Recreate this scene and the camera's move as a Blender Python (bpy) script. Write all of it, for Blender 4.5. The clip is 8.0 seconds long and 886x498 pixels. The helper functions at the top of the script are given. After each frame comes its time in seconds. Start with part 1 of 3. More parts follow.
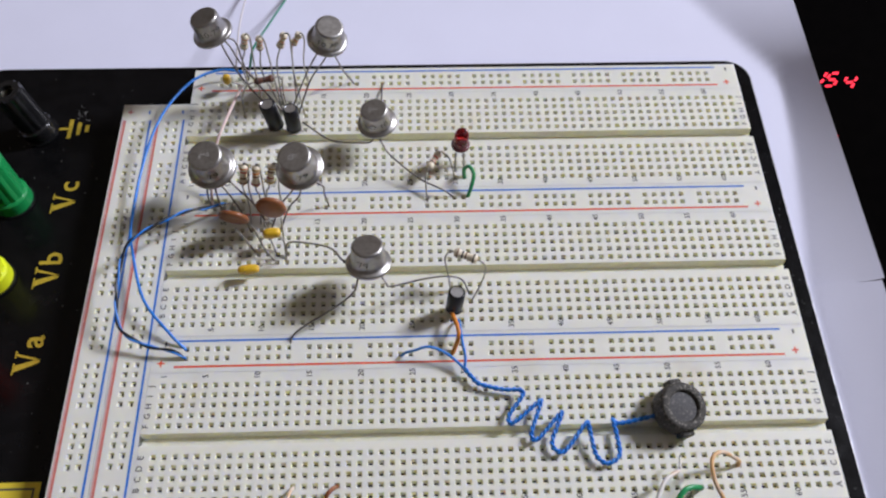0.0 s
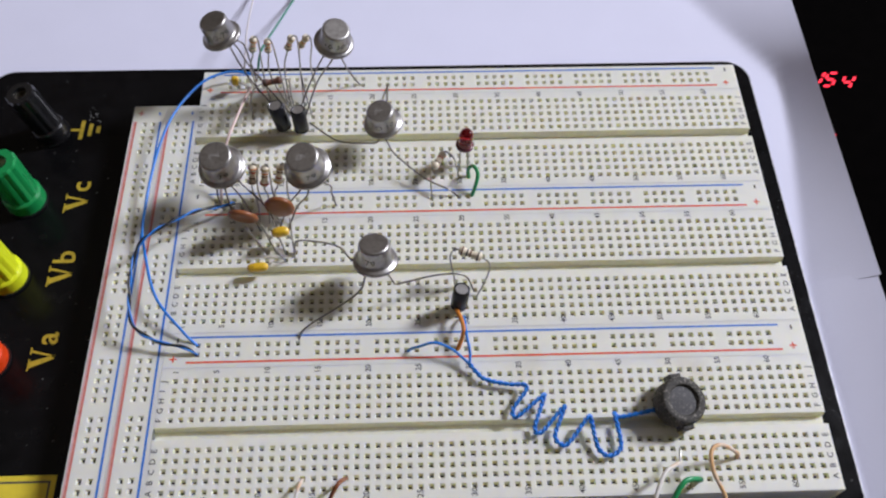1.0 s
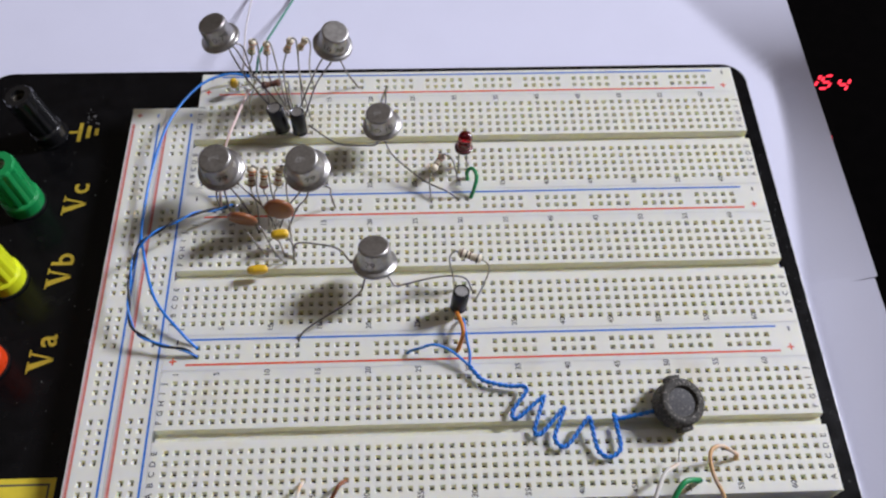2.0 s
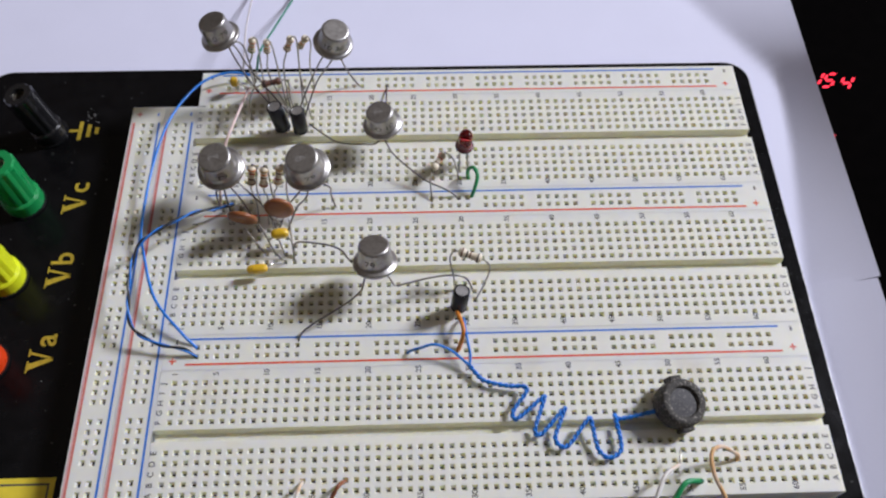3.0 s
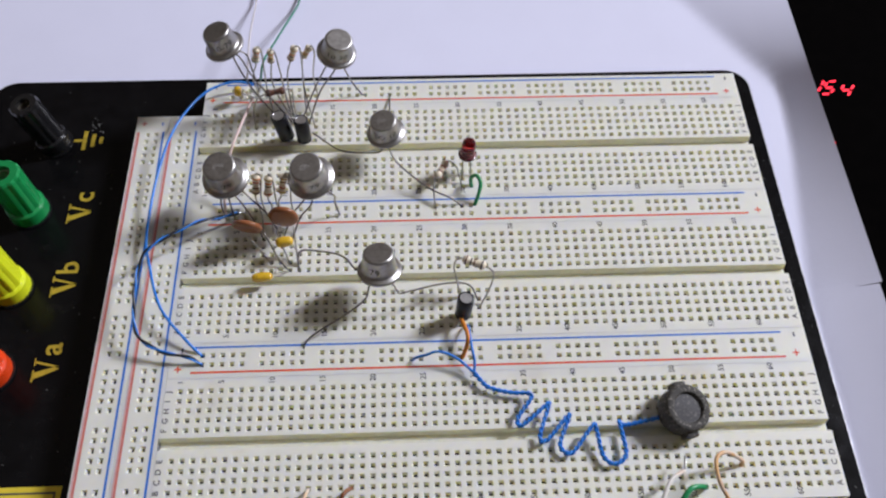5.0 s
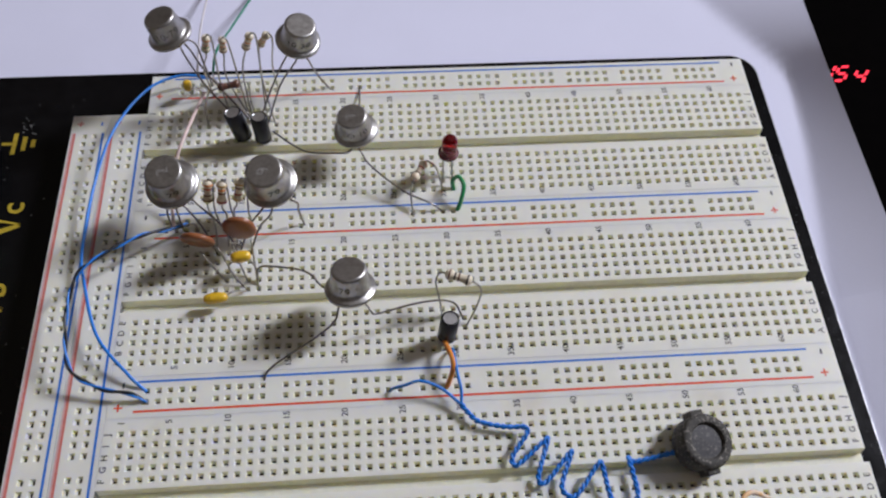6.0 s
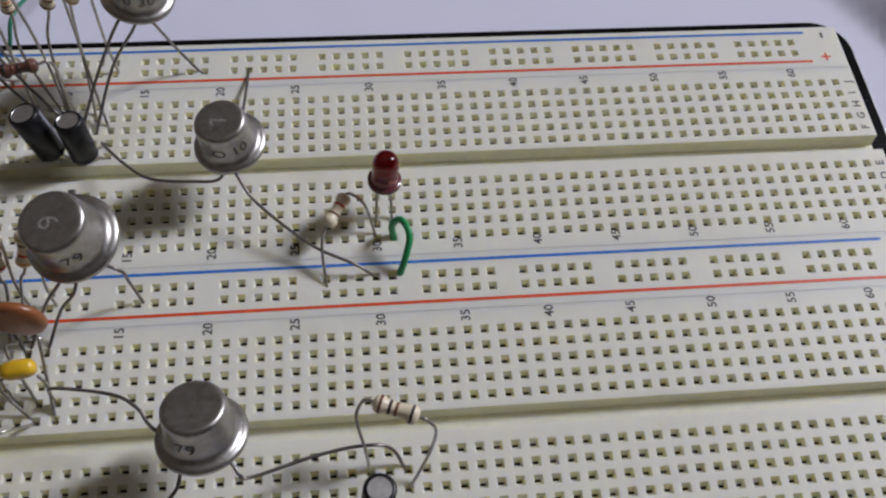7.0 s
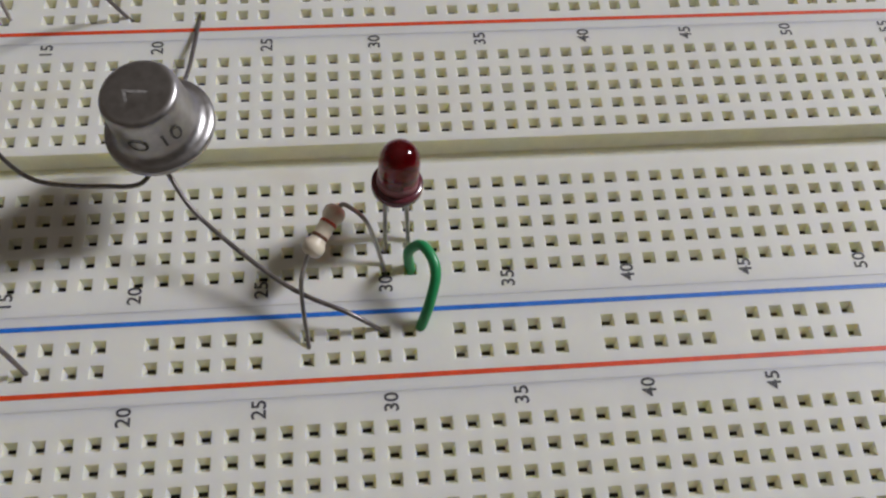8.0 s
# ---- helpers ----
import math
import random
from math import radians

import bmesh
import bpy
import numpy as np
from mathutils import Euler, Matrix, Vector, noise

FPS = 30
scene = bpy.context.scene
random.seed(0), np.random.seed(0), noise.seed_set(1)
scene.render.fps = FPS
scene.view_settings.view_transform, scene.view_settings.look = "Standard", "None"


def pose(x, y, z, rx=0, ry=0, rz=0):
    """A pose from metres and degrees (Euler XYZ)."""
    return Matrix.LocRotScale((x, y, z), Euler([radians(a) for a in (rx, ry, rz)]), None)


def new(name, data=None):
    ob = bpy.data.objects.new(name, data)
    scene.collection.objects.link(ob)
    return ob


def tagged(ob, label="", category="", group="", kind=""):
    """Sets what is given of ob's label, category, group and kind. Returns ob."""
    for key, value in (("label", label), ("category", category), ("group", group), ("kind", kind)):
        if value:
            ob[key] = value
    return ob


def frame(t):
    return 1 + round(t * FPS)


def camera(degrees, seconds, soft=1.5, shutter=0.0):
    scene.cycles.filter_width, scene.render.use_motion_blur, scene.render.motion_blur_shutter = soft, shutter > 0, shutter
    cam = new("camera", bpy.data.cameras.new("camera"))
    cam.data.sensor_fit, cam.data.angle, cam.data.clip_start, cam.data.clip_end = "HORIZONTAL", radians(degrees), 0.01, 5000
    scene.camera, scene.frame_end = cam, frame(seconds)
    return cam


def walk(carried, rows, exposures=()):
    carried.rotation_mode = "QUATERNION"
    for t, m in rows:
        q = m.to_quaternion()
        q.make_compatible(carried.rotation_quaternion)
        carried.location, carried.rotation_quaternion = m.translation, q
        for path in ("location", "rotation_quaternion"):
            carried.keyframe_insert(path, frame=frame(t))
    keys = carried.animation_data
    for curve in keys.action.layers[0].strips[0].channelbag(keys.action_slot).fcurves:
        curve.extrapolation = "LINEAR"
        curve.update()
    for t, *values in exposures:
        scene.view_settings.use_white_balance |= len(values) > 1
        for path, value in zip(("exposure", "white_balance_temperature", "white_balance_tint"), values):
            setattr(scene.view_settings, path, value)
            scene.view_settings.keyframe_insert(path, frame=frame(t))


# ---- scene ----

# ---------------------------------------------------------------- camera
cam = camera(54.0, 8.0, soft=2.3)
PATH = [
    (0.0, pose(0.06563, -0.17040, 0.20034, 30.740, -0.826, -1.694)),
    (0.5, pose(0.06730, -0.17302, 0.20228, 30.779, -0.228, -1.460)),
    (1.0, pose(0.06480, -0.17292, 0.20462, 30.611, -0.635, -1.708)),
    (1.5, pose(0.06293, -0.17337, 0.20526, 30.780, -1.037, -2.002)),
    (3.0, pose(0.06399, -0.17215, 0.20464, 30.547, -0.819, -1.829)),
    (3.5, pose(0.06276, -0.17261, 0.20481, 30.527, -0.801, -1.795)),
    (4.0, pose(0.06230, -0.17220, 0.20459, 30.517, -0.733, -1.759)),
    (5.5, pose(0.06282, -0.17316, 0.20561, 31.348, -0.843, -2.675)),
    (6.0, pose(0.06338, -0.15484, 0.18284, 30.914, -1.440, -3.670)),
    (6.2, pose(0.06557, -0.14479, 0.17383, 30.340, -1.804, -3.962)),
    (6.5, pose(0.07188, -0.12648, 0.15384, 30.423, -1.595, -4.144)),
    (6.8, pose(0.07417, -0.11059, 0.13205, 30.942, -2.333, -4.568)),
    (7.0, pose(0.07534, -0.09642, 0.11859, 29.289, -2.710, -4.696)),
    (7.2, pose(0.07610, -0.08875, 0.10812, 28.981, -2.617, -4.535)),
    (7.5, pose(0.07739, -0.07812, 0.09560, 27.659, -2.528, -4.539)),
    (7.7, pose(0.07738, -0.07401, 0.09039, 27.108, -2.696, -4.441)),
    (8.0, pose(0.07583, -0.06691, 0.08184, 26.881, -2.408, -4.242)),
]
walk(cam, PATH, exposures=[(0.0, 0.44, 6500, 10), (5.5, 0.44, 6500, 10), (6.0, 0.25, 6500, 10), (7.0, -0.12, 6650, 9), (8.0, -0.05, 6750, 9)])

# ---------------------------------------------------------------- light
world = bpy.data.worlds.new("world")
scene.world = world
world.use_nodes = True
sky = world.node_tree.nodes.new("ShaderNodeTexSky")
sky.sky_type, sky.sun_disc = "NISHITA", False
sky.sun_elevation, sky.sun_rotation = radians(40), radians(70)
world.node_tree.links.new(sky.outputs[0], world.node_tree.nodes["Background"].inputs[0])
world.node_tree.nodes["Background"].inputs[1].default_value = 0.1

WINDOW = Vector((1.45, 0.566, 1.145))          # middle of the window's opening
WIN_W, WIN_H = 0.27, 0.54
lamp = bpy.data.lights.new("window_daylight", "AREA")
lamp.shape, lamp.size, lamp.size_y = "RECTANGLE", WIN_W, WIN_H
lamp.energy, lamp.color = 44.5, (0.87, 0.885, 1.0)
window_light = new("window_daylight", lamp)
window_light.matrix_world = Matrix.Translation(WINDOW) @ Matrix(((0, 0, 1, 0), (1, 0, 0, 0), (0, 1, 0, 0), (0, 0, 0, 1)))

# ---------------------------------------------------------------- helpers
MM = 0.001
P = 2.54                                     # hole pitch in mm


def part(name, bm, mat, parent=None, label="", smooth=False):
    """Links a bmesh or a mesh as one object."""
    if isinstance(bm, bmesh.types.BMesh):
        me = bpy.data.meshes.new(name)
        bm.to_mesh(me)
        bm.free()
    else:
        me = bm
    if mat is not None and not me.materials:
        me.materials.append(mat)
    if smooth:
        me.polygons.foreach_set("use_smooth", [True] * len(me.polygons))
    ob = new(name, me)
    if parent is not None:
        ob.parent = parent
    if label:
        ob["label"] = label
    return ob


def thing(name, label, category, group="", kind="", at=(0, 0, 0)):
    ob = new(name)
    ob.empty_display_size = 0.002
    ob.location = [c * MM for c in at]
    return tagged(ob, label, category, group, kind)


def box(x0, x1, y0, y1, z0, z1, bevel=0.0, segs=2, k=MM):
    bm = bmesh.new()
    bmesh.ops.create_cube(bm, size=1.0)
    for v in bm.verts:
        v.co = Vector(((x0 + x1) / 2 + v.co.x * (x1 - x0), (y0 + y1) / 2 + v.co.y * (y1 - y0), (z0 + z1) / 2 + v.co.z * (z1 - z0))) * k
    if bevel:
        bmesh.ops.bevel(bm, geom=bm.edges[:], offset=bevel * k, segments=segs, affect="EDGES", profile=0.5)
    return bm


def lathe(profile, n=32, m=None):
    """A turned body from (radius, height) pairs in mm about z."""
    bm = bmesh.new()
    rings = []
    for r, h in profile:
        if r < 1e-6:
            rings.append([bm.verts.new((0, 0, h * MM))])
        else:
            rings.append([bm.verts.new((r * MM * math.cos(2 * math.pi * i / n), r * MM * math.sin(2 * math.pi * i / n), h * MM)) for i in range(n)])
    for a, b in zip(rings, rings[1:]):
        for i in range(n):
            j = (i + 1) % n
            if len(a) == 1 and len(b) == 1:
                continue
            if len(a) == 1:
                bm.faces.new((a[0], b[j], b[i]))
            elif len(b) == 1:
                bm.faces.new((a[i], a[j], b[0]))
            else:
                bm.faces.new((a[i], a[j], b[j], b[i]))
    bmesh.ops.recalc_face_normals(bm, faces=bm.faces[:])
    if m is not None:
        bmesh.ops.transform(bm, matrix=m, verts=bm.verts[:])
    return bm


def axis(a, b):
    """A frame at a (mm) whose z runs to b."""
    a, b = Vector(a) * MM, Vector(b) * MM
    z = (b - a).normalized()
    x = Vector((1, 0, 0)) if abs(z.x) < 0.9 else Vector((0, 1, 0))
    x = (x - z * x.dot(z)).normalized()
    y = z.cross(x)
    return Matrix(((x.x, y.x, z.x, a.x), (x.y, y.y, z.y, a.y), (x.z, y.z, z.z, a.z), (0, 0, 0, 1)))


def smooth_path(pts, steps=7):
    pts = [Vector(p) for p in pts]
    if len(pts) < 3:
        return [pts[0].lerp(pts[-1], i / 3) for i in range(4)]
    ext = [2 * pts[0] - pts[1]] + pts + [2 * pts[-1] - pts[-2]]
    out = []
    for a, b, c, d in zip(ext, ext[1:], ext[2:], ext[3:]):
        for s in range(steps):
            t = s / steps
            out.append(0.5 * (2 * b + (c - a) * t + (2 * a - 5 * b + 4 * c - d) * t * t + (3 * b - a - 3 * c + d) * t ** 3))
    out.append(pts[-1])
    return out


def tube(pts, r, n=8, steps=7, raw=False):
    """A wire of radius r mm along a smooth path in mm."""
    path = pts if raw else smooth_path(pts, steps)
    bm = bmesh.new()
    rings, up = [], None
    for i, p in enumerate(path):
        d = (path[min(i + 1, len(path) - 1)] - path[max(i - 1, 0)])
        if d.length < 1e-9:
            d = Vector((0, 0, 1))
        d.normalize()
        if up is None:
            up = d.orthogonal().normalized()
        up = (up - d * up.dot(d))
        up = up.normalized() if up.length > 1e-6 else d.orthogonal().normalized()
        side = d.cross(up)
        rings.append([bm.verts.new((p + r * (math.cos(2 * math.pi * k / n) * up + math.sin(2 * math.pi * k / n) * side)) * MM) for k in range(n)])
    for a, b in zip(rings, rings[1:]):
        for k in range(n):
            bm.faces.new((a[k], a[(k + 1) % n], b[(k + 1) % n], b[k]))
    bm.faces.new(rings[0][::-1])
    bm.faces.new(rings[-1])
    for f in bm.faces:
        f.smooth = True
    return bm


TEXTS = {}


def text_mesh(words, size, bold=0.0):
    """Flat letters, centred, in mm; one mesh for each text."""
    key = (words, size, bold)
    if key not in TEXTS:
        cu = bpy.data.curves.new("letters", "FONT")
        cu.body, cu.size, cu.align_x, cu.align_y, cu.offset = words, size * MM, "CENTER", "CENTER", bold * MM
        cu.resolution_u = 3
        ob = new("letters", cu)
        bpy.context.view_layer.update()
        me = bpy.data.meshes.new_from_object(ob.evaluated_get(bpy.context.evaluated_depsgraph_get()))
        bpy.data.objects.remove(ob)
        bpy.data.curves.remove(cu)
        TEXTS[key] = me
    return TEXTS[key]


def print_text(name, words, size, mat, parent, at, turn=90, bold=0.0):
    src_mesh = text_mesh(words, size, bold)
    if not src_mesh.materials:
        src_mesh.materials.append(mat)
    ob = part(name, src_mesh, None, parent)
    ob.matrix_basis = pose(at[0] * MM, at[1] * MM, at[2] * MM, 0, 0, turn)
    return ob


# ---------------------------------------------------------------- materials
def material(name, color, rough=0.5, metal=0.0, vary=0.06, scale=400.0, bump=0.0, bump_scale=2500.0, spec=0.5,
             stain=None, stain_scale=30.0, stain_amount=0.5, stain_lo=0.55, stain_hi=0.75, rough_vary=0.08, coat=0.0, transmission=0.0, subsurface=0.0):
    m = bpy.data.materials.new(name)
    m.use_nodes = True
    nt = m.node_tree
    b = nt.nodes["Principled BSDF"]
    b.inputs["Roughness"].default_value = rough
    b.inputs["Metallic"].default_value = metal
    b.inputs["Specular IOR Level"].default_value = spec
    b.inputs["Coat Weight"].default_value = coat
    b.inputs["Transmission Weight"].default_value = transmission
    if subsurface:
        b.inputs["Subsurface Weight"].default_value = subsurface
        b.inputs["Subsurface Radius"].default_value = (1.0, 0.9, 0.55)
        b.inputs["Subsurface Scale"].default_value = 0.0024
    geo = nt.nodes.new("ShaderNodeNewGeometry")
    n1 = nt.nodes.new("ShaderNodeTexNoise")
    n1.inputs["Scale"].default_value, n1.inputs["Detail"].default_value = scale, 4.0
    nt.links.new(geo.outputs["Position"], n1.inputs["Vector"])
    ramp = nt.nodes.new("ShaderNodeMapRange")
    ramp.inputs[1].default_value, ramp.inputs[2].default_value = 0.3, 0.7
    ramp.inputs[3].default_value, ramp.inputs[4].default_value = 1 - vary, 1 + vary
    nt.links.new(n1.outputs["Fac"], ramp.inputs[0])
    mul = nt.nodes.new("ShaderNodeVectorMath")
    mul.operation = "SCALE"
    mul.inputs[0].default_value = color
    nt.links.new(ramp.outputs[0], mul.inputs["Scale"])
    out = mul.outputs[0]
    if stain:
        n2 = nt.nodes.new("ShaderNodeTexNoise")
        n2.inputs["Scale"].default_value, n2.inputs["Detail"].default_value = stain_scale, 5.0
        nt.links.new(geo.outputs["Position"], n2.inputs["Vector"])
        r2 = nt.nodes.new("ShaderNodeMapRange")
        r2.inputs[1].default_value, r2.inputs[2].default_value = stain_lo, stain_hi
        r2.inputs[3].default_value, r2.inputs[4].default_value = 0.0, stain_amount
        nt.links.new(n2.outputs["Fac"], r2.inputs[0])
        mix = nt.nodes.new("ShaderNodeMix")
        mix.data_type = "RGBA"
        nt.links.new(r2.outputs[0], mix.inputs["Factor"])
        nt.links.new(out, mix.inputs["A"])
        mix.inputs["B"].default_value = (*stain, 1)
        out = mix.outputs["Result"]
    nt.links.new(out, b.inputs["Base Color"])
    rr = nt.nodes.new("ShaderNodeMapRange")
    rr.inputs[3].default_value, rr.inputs[4].default_value = max(rough - rough_vary, 0.02), min(rough + rough_vary, 1)
    nt.links.new(n1.outputs["Fac"], rr.inputs[0])
    nt.links.new(rr.outputs[0], b.inputs["Roughness"])
    if bump:
        n3 = nt.nodes.new("ShaderNodeTexNoise")
        n3.inputs["Scale"].default_value, n3.inputs["Detail"].default_value = bump_scale, 3.0
        nt.links.new(geo.outputs["Position"], n3.inputs["Vector"])
        bp = nt.nodes.new("ShaderNodeBump")
        bp.inputs["Distance"].default_value, bp.inputs["Strength"].default_value = bump * MM, 1.0
        nt.links.new(n3.outputs["Fac"], bp.inputs["Height"])
        nt.links.new(bp.outputs[0], b.inputs["Normal"])
    return m


def glow(name, color, strength):
    m = bpy.data.materials.new(name)
    m.use_nodes = True
    b = m.node_tree.nodes["Principled BSDF"]
    b.inputs["Base Color"].default_value = (*color, 1)
    b.inputs["Emission Color"].default_value = (*color, 1)
    b.inputs["Emission Strength"].default_value = strength
    return m


IVORY = material("ivory_plastic", (0.815, 0.81, 0.735), 0.45, vary=0.02, scale=250, bump=0.01, bump_scale=1500, spec=0.45,
                 stain=(0.52, 0.43, 0.27), stain_scale=42, stain_amount=0.40, stain_lo=0.60, stain_hi=0.80, subsurface=0.5)
# yellow tint paints the light glowing through the plastic into holes and grooves
POCKET = material("pocket_glow_plastic", (0.77, 0.76, 0.63), 0.5, vary=0.05, scale=700, subsurface=0.9)
# near-black colour stands for the shade deep inside the hole slots
SLOT_SHADE = material("slot_shade", (0.05, 0.043, 0.03), 0.6, vary=0.2, scale=2000)
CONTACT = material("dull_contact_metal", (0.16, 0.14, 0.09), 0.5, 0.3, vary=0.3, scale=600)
INK = material("black_ink", (0.075, 0.073, 0.075), 0.6, vary=0.2, scale=3000)
RED_INK = material("red_ink", (0.78, 0.07, 0.012), 0.5, vary=0.15, scale=900)
PALE_RED = material("faded_red_ink", (0.62, 0.17, 0.14), 0.5, vary=0.12, scale=700)
# tint for the colour bleed next to the red side lines, not an ink
PINK_BLEED = material("pink_bleed_tint", (0.70, 0.42, 0.40), 0.5, vary=0.12, scale=700)
BLUE_INK = material("blue_ink", (0.012, 0.165, 0.62), 0.5, vary=0.15, scale=900)
PLATE = material("black_painted_metal", (0.0045, 0.0045, 0.005), 0.2, vary=0.3, scale=300, bump=0.004, bump_scale=1800, spec=0.2,
                 stain=(0.022, 0.021, 0.02), stain_scale=160, stain_amount=0.35, stain_lo=0.62, stain_hi=0.82)
DUST = material("grey_dust", (0.10, 0.097, 0.094), 0.9, vary=0.4, scale=900)
PLATE_EDGE = material("bare_plate_edge", (0.50, 0.50, 0.51), 0.35, 0.9, vary=0.35, scale=300)
GOLD = material("gold_paint", (0.50, 0.36, 0.035), 0.45, vary=0.18, scale=900)
YELLOW_LABEL = material("yellow_label", (0.78, 0.62, 0.05), 0.5, vary=0.06)
PAPER = material("white_paper", (0.76, 0.765, 0.92), 0.75, vary=0.012, scale=60, bump=0.02, bump_scale=900, spec=0.2,
                 stain=(0.71, 0.71, 0.84), stain_scale=9, stain_amount=0.5, stain_lo=0.45, stain_hi=0.8)
TABLE = material("dark_table", (0.05, 0.032, 0.02), 0.45, vary=0.3, scale=40)
STEEL = material("dull_nickel_can", (0.43, 0.415, 0.40), 0.38, 0.95, vary=0.10, scale=1200, bump=0.01, bump_scale=1600,
                 stain=(0.27, 0.25, 0.23), stain_scale=420, stain_amount=0.6, stain_lo=0.50, stain_hi=0.75, rough_vary=0.12)
WIRE = material("tinned_wire", (0.50, 0.48, 0.45), 0.32, 0.95, vary=0.2, scale=1500)
DARK_WIRE = material("oxidised_wire", (0.24, 0.22, 0.21), 0.38, 0.9, vary=0.25, scale=1500)
CAN_INK = material("can_ink", (0.09, 0.085, 0.08), 0.6, vary=0.2, scale=2500)
SCRATCH = material("scratched_mark", (0.47, 0.455, 0.44), 0.5, 0.6, vary=0.25, scale=2500)
BEIGE = material("beige_lacquer", (0.82, 0.73, 0.56), 0.35, vary=0.08, scale=900, coat=0.3)
BROWN_BODY = material("dark_brown_lacquer", (0.13, 0.055, 0.04), 0.35, vary=0.15, scale=900, coat=0.3)
BAND = {
    "red": material("band_red", (0.55, 0.07, 0.03), 0.4, vary=0.1),
    "orange": material("band_orange", (0.84, 0.27, 0.04), 0.4, vary=0.1),
    "brown": material("band_brown", (0.19, 0.08, 0.04), 0.4, vary=0.1),
    "black": material("band_black", (0.025, 0.02, 0.02), 0.4, vary=0.1),
    "green": material("band_green", (0.13, 0.24, 0.06), 0.4, vary=0.1),
    "yellow": material("band_yellow", (0.70, 0.48, 0.06), 0.4, vary=0.1),
    "gold": material("band_gold", (0.62, 0.42, 0.13), 0.35, 0.4, vary=0.1),
}
SLEEVE = material("black_sleeve", (0.008, 0.008, 0.011), 0.36, vary=0.3, scale=900, spec=0.35)
SLEEVE_MARK = material("grey_stripe", (0.22, 0.23, 0.27), 0.4)
ALU = material("capacitor_end", (0.66, 0.66, 0.67), 0.35, 0.9, vary=0.12, scale=900)
CERAMIC = material("brown_ceramic", (0.27, 0.09, 0.03), 0.38, vary=0.12, scale=700, bump=0.02, bump_scale=900, coat=0.2)
YELLOW_DIP = material("yellow_epoxy", (0.74, 0.45, 0.02), 0.3, vary=0.1, scale=900, coat=0.4, stain=(0.10, 0.06, 0.02), stain_scale=500, stain_amount=0.8, stain_lo=0.62, stain_hi=0.7)
GREEN_PVC = material("green_insulation", (0.02, 0.30, 0.10), 0.35, vary=0.08, scale=900)
BLUE_PVC = material("blue_insulation", (0.018, 0.21, 0.72), 0.35, vary=0.1, scale=900)
BLACK_PVC = material("black_insulation", (0.015, 0.016, 0.022), 0.35, vary=0.1, scale=900)
ORANGE_PVC = material("orange_insulation", (0.72, 0.24, 0.03), 0.38, vary=0.1, scale=900)
WHITE_PVC = material("white_insulation", (0.78, 0.75, 0.70), 0.4, vary=0.06, scale=900, stain=(0.74, 0.36, 0.07), stain_scale=140, stain_amount=0.8, stain_lo=0.44, stain_hi=0.62)
TEAL_PVC = material("dark_green_insulation", (0.03, 0.20, 0.13), 0.35, vary=0.1, scale=900)
LILAC_PVC = material("greyish_white_insulation", (0.62, 0.58, 0.60), 0.4, vary=0.06, scale=900)
PINK_PVC = material("pinkish_insulation", (0.72, 0.56, 0.52), 0.4, vary=0.08, scale=900)
BROWN_PVC = material("brown_insulation", (0.25, 0.08, 0.03), 0.4, vary=0.1, scale=900)
RUBBER = material("dusty_black_rubber", (0.05, 0.046, 0.04), 0.75, vary=0.3, scale=900, bump=0.05, bump_scale=1400,
                  stain=(0.40, 0.37, 0.32), stain_scale=1500, stain_amount=0.8, stain_lo=0.54, stain_hi=0.75)
CONE = material("dark_diaphragm", (0.03, 0.028, 0.03), 0.6, vary=0.3, scale=900, bump=0.04, bump_scale=1400,
                stain=(0.22, 0.20, 0.18), stain_scale=1500, stain_amount=0.6, stain_lo=0.52, stain_hi=0.75)
GREEN_POST = material("green_post_plastic", (0.01, 0.26, 0.07), 0.3, vary=0.06)
YELLOW_POST = material("yellow_post_plastic", (0.72, 0.80, 0.02), 0.3, vary=0.05)
RED_POST = material("red_post_plastic", (0.75, 0.06, 0.01), 0.3, vary=0.05)
BLACK_POST = material("black_post_plastic", (0.012, 0.012, 0.013), 0.2, vary=0.1)
BRASS = material("nickel_brass", (0.55, 0.50, 0.40), 0.3, 0.95, vary=0.15)
CASE = material("black_instrument_case", (0.0016, 0.0013, 0.0013), 0.9, vary=0.3, scale=200, spec=0.01)
WALL = material("wall_paint", (0.19, 0.155, 0.115), 0.8, vary=0.05, scale=3, bump=0.2, bump_scale=200)
FLOOR = material("floor_boards", (0.12, 0.07, 0.04), 0.5, vary=0.2, scale=8)
CEIL = material("ceiling_paint", (0.42, 0.38, 0.32), 0.8, vary=0.03, scale=3)
DIGIT = glow("red_digit", (1.0, 0.008, 0.035), 1.25)


def led_material():
    m = bpy.data.materials.new("red_clear_epoxy")
    m.use_nodes = True
    b = m.node_tree.nodes["Principled BSDF"]
    b.inputs["Base Color"].default_value = (0.86, 0.010, 0.026, 1)
    b.inputs["Roughness"].default_value = 0.12
    b.inputs["Transmission Weight"].default_value = 0.94
    b.inputs["IOR"].default_value = 1.5
    return m


LED_EPOXY = led_material()
LED_FROST = material("frosted_pink_epoxy", (0.34, 0.13, 0.14), 0.35, vary=0.1, scale=900)
LED_RIM = material("maroon_epoxy", (0.12, 0.02, 0.03), 0.25, vary=0.2, scale=900, coat=0.4)

# ---------------------------------------------------------------- room
K = 1.0
TABLE_Z = -0.0130
RX0, RX1, RY0, RY1, RZ0, RZ1 = -1.7, 1.45, -1.9, 1.9, TABLE_Z - 0.75, 2.65


def wall(name, *dims):
    return tagged(part(name, box(*dims, k=K), WALL), "plain painted room wall in shade", "wall", kind="structure")


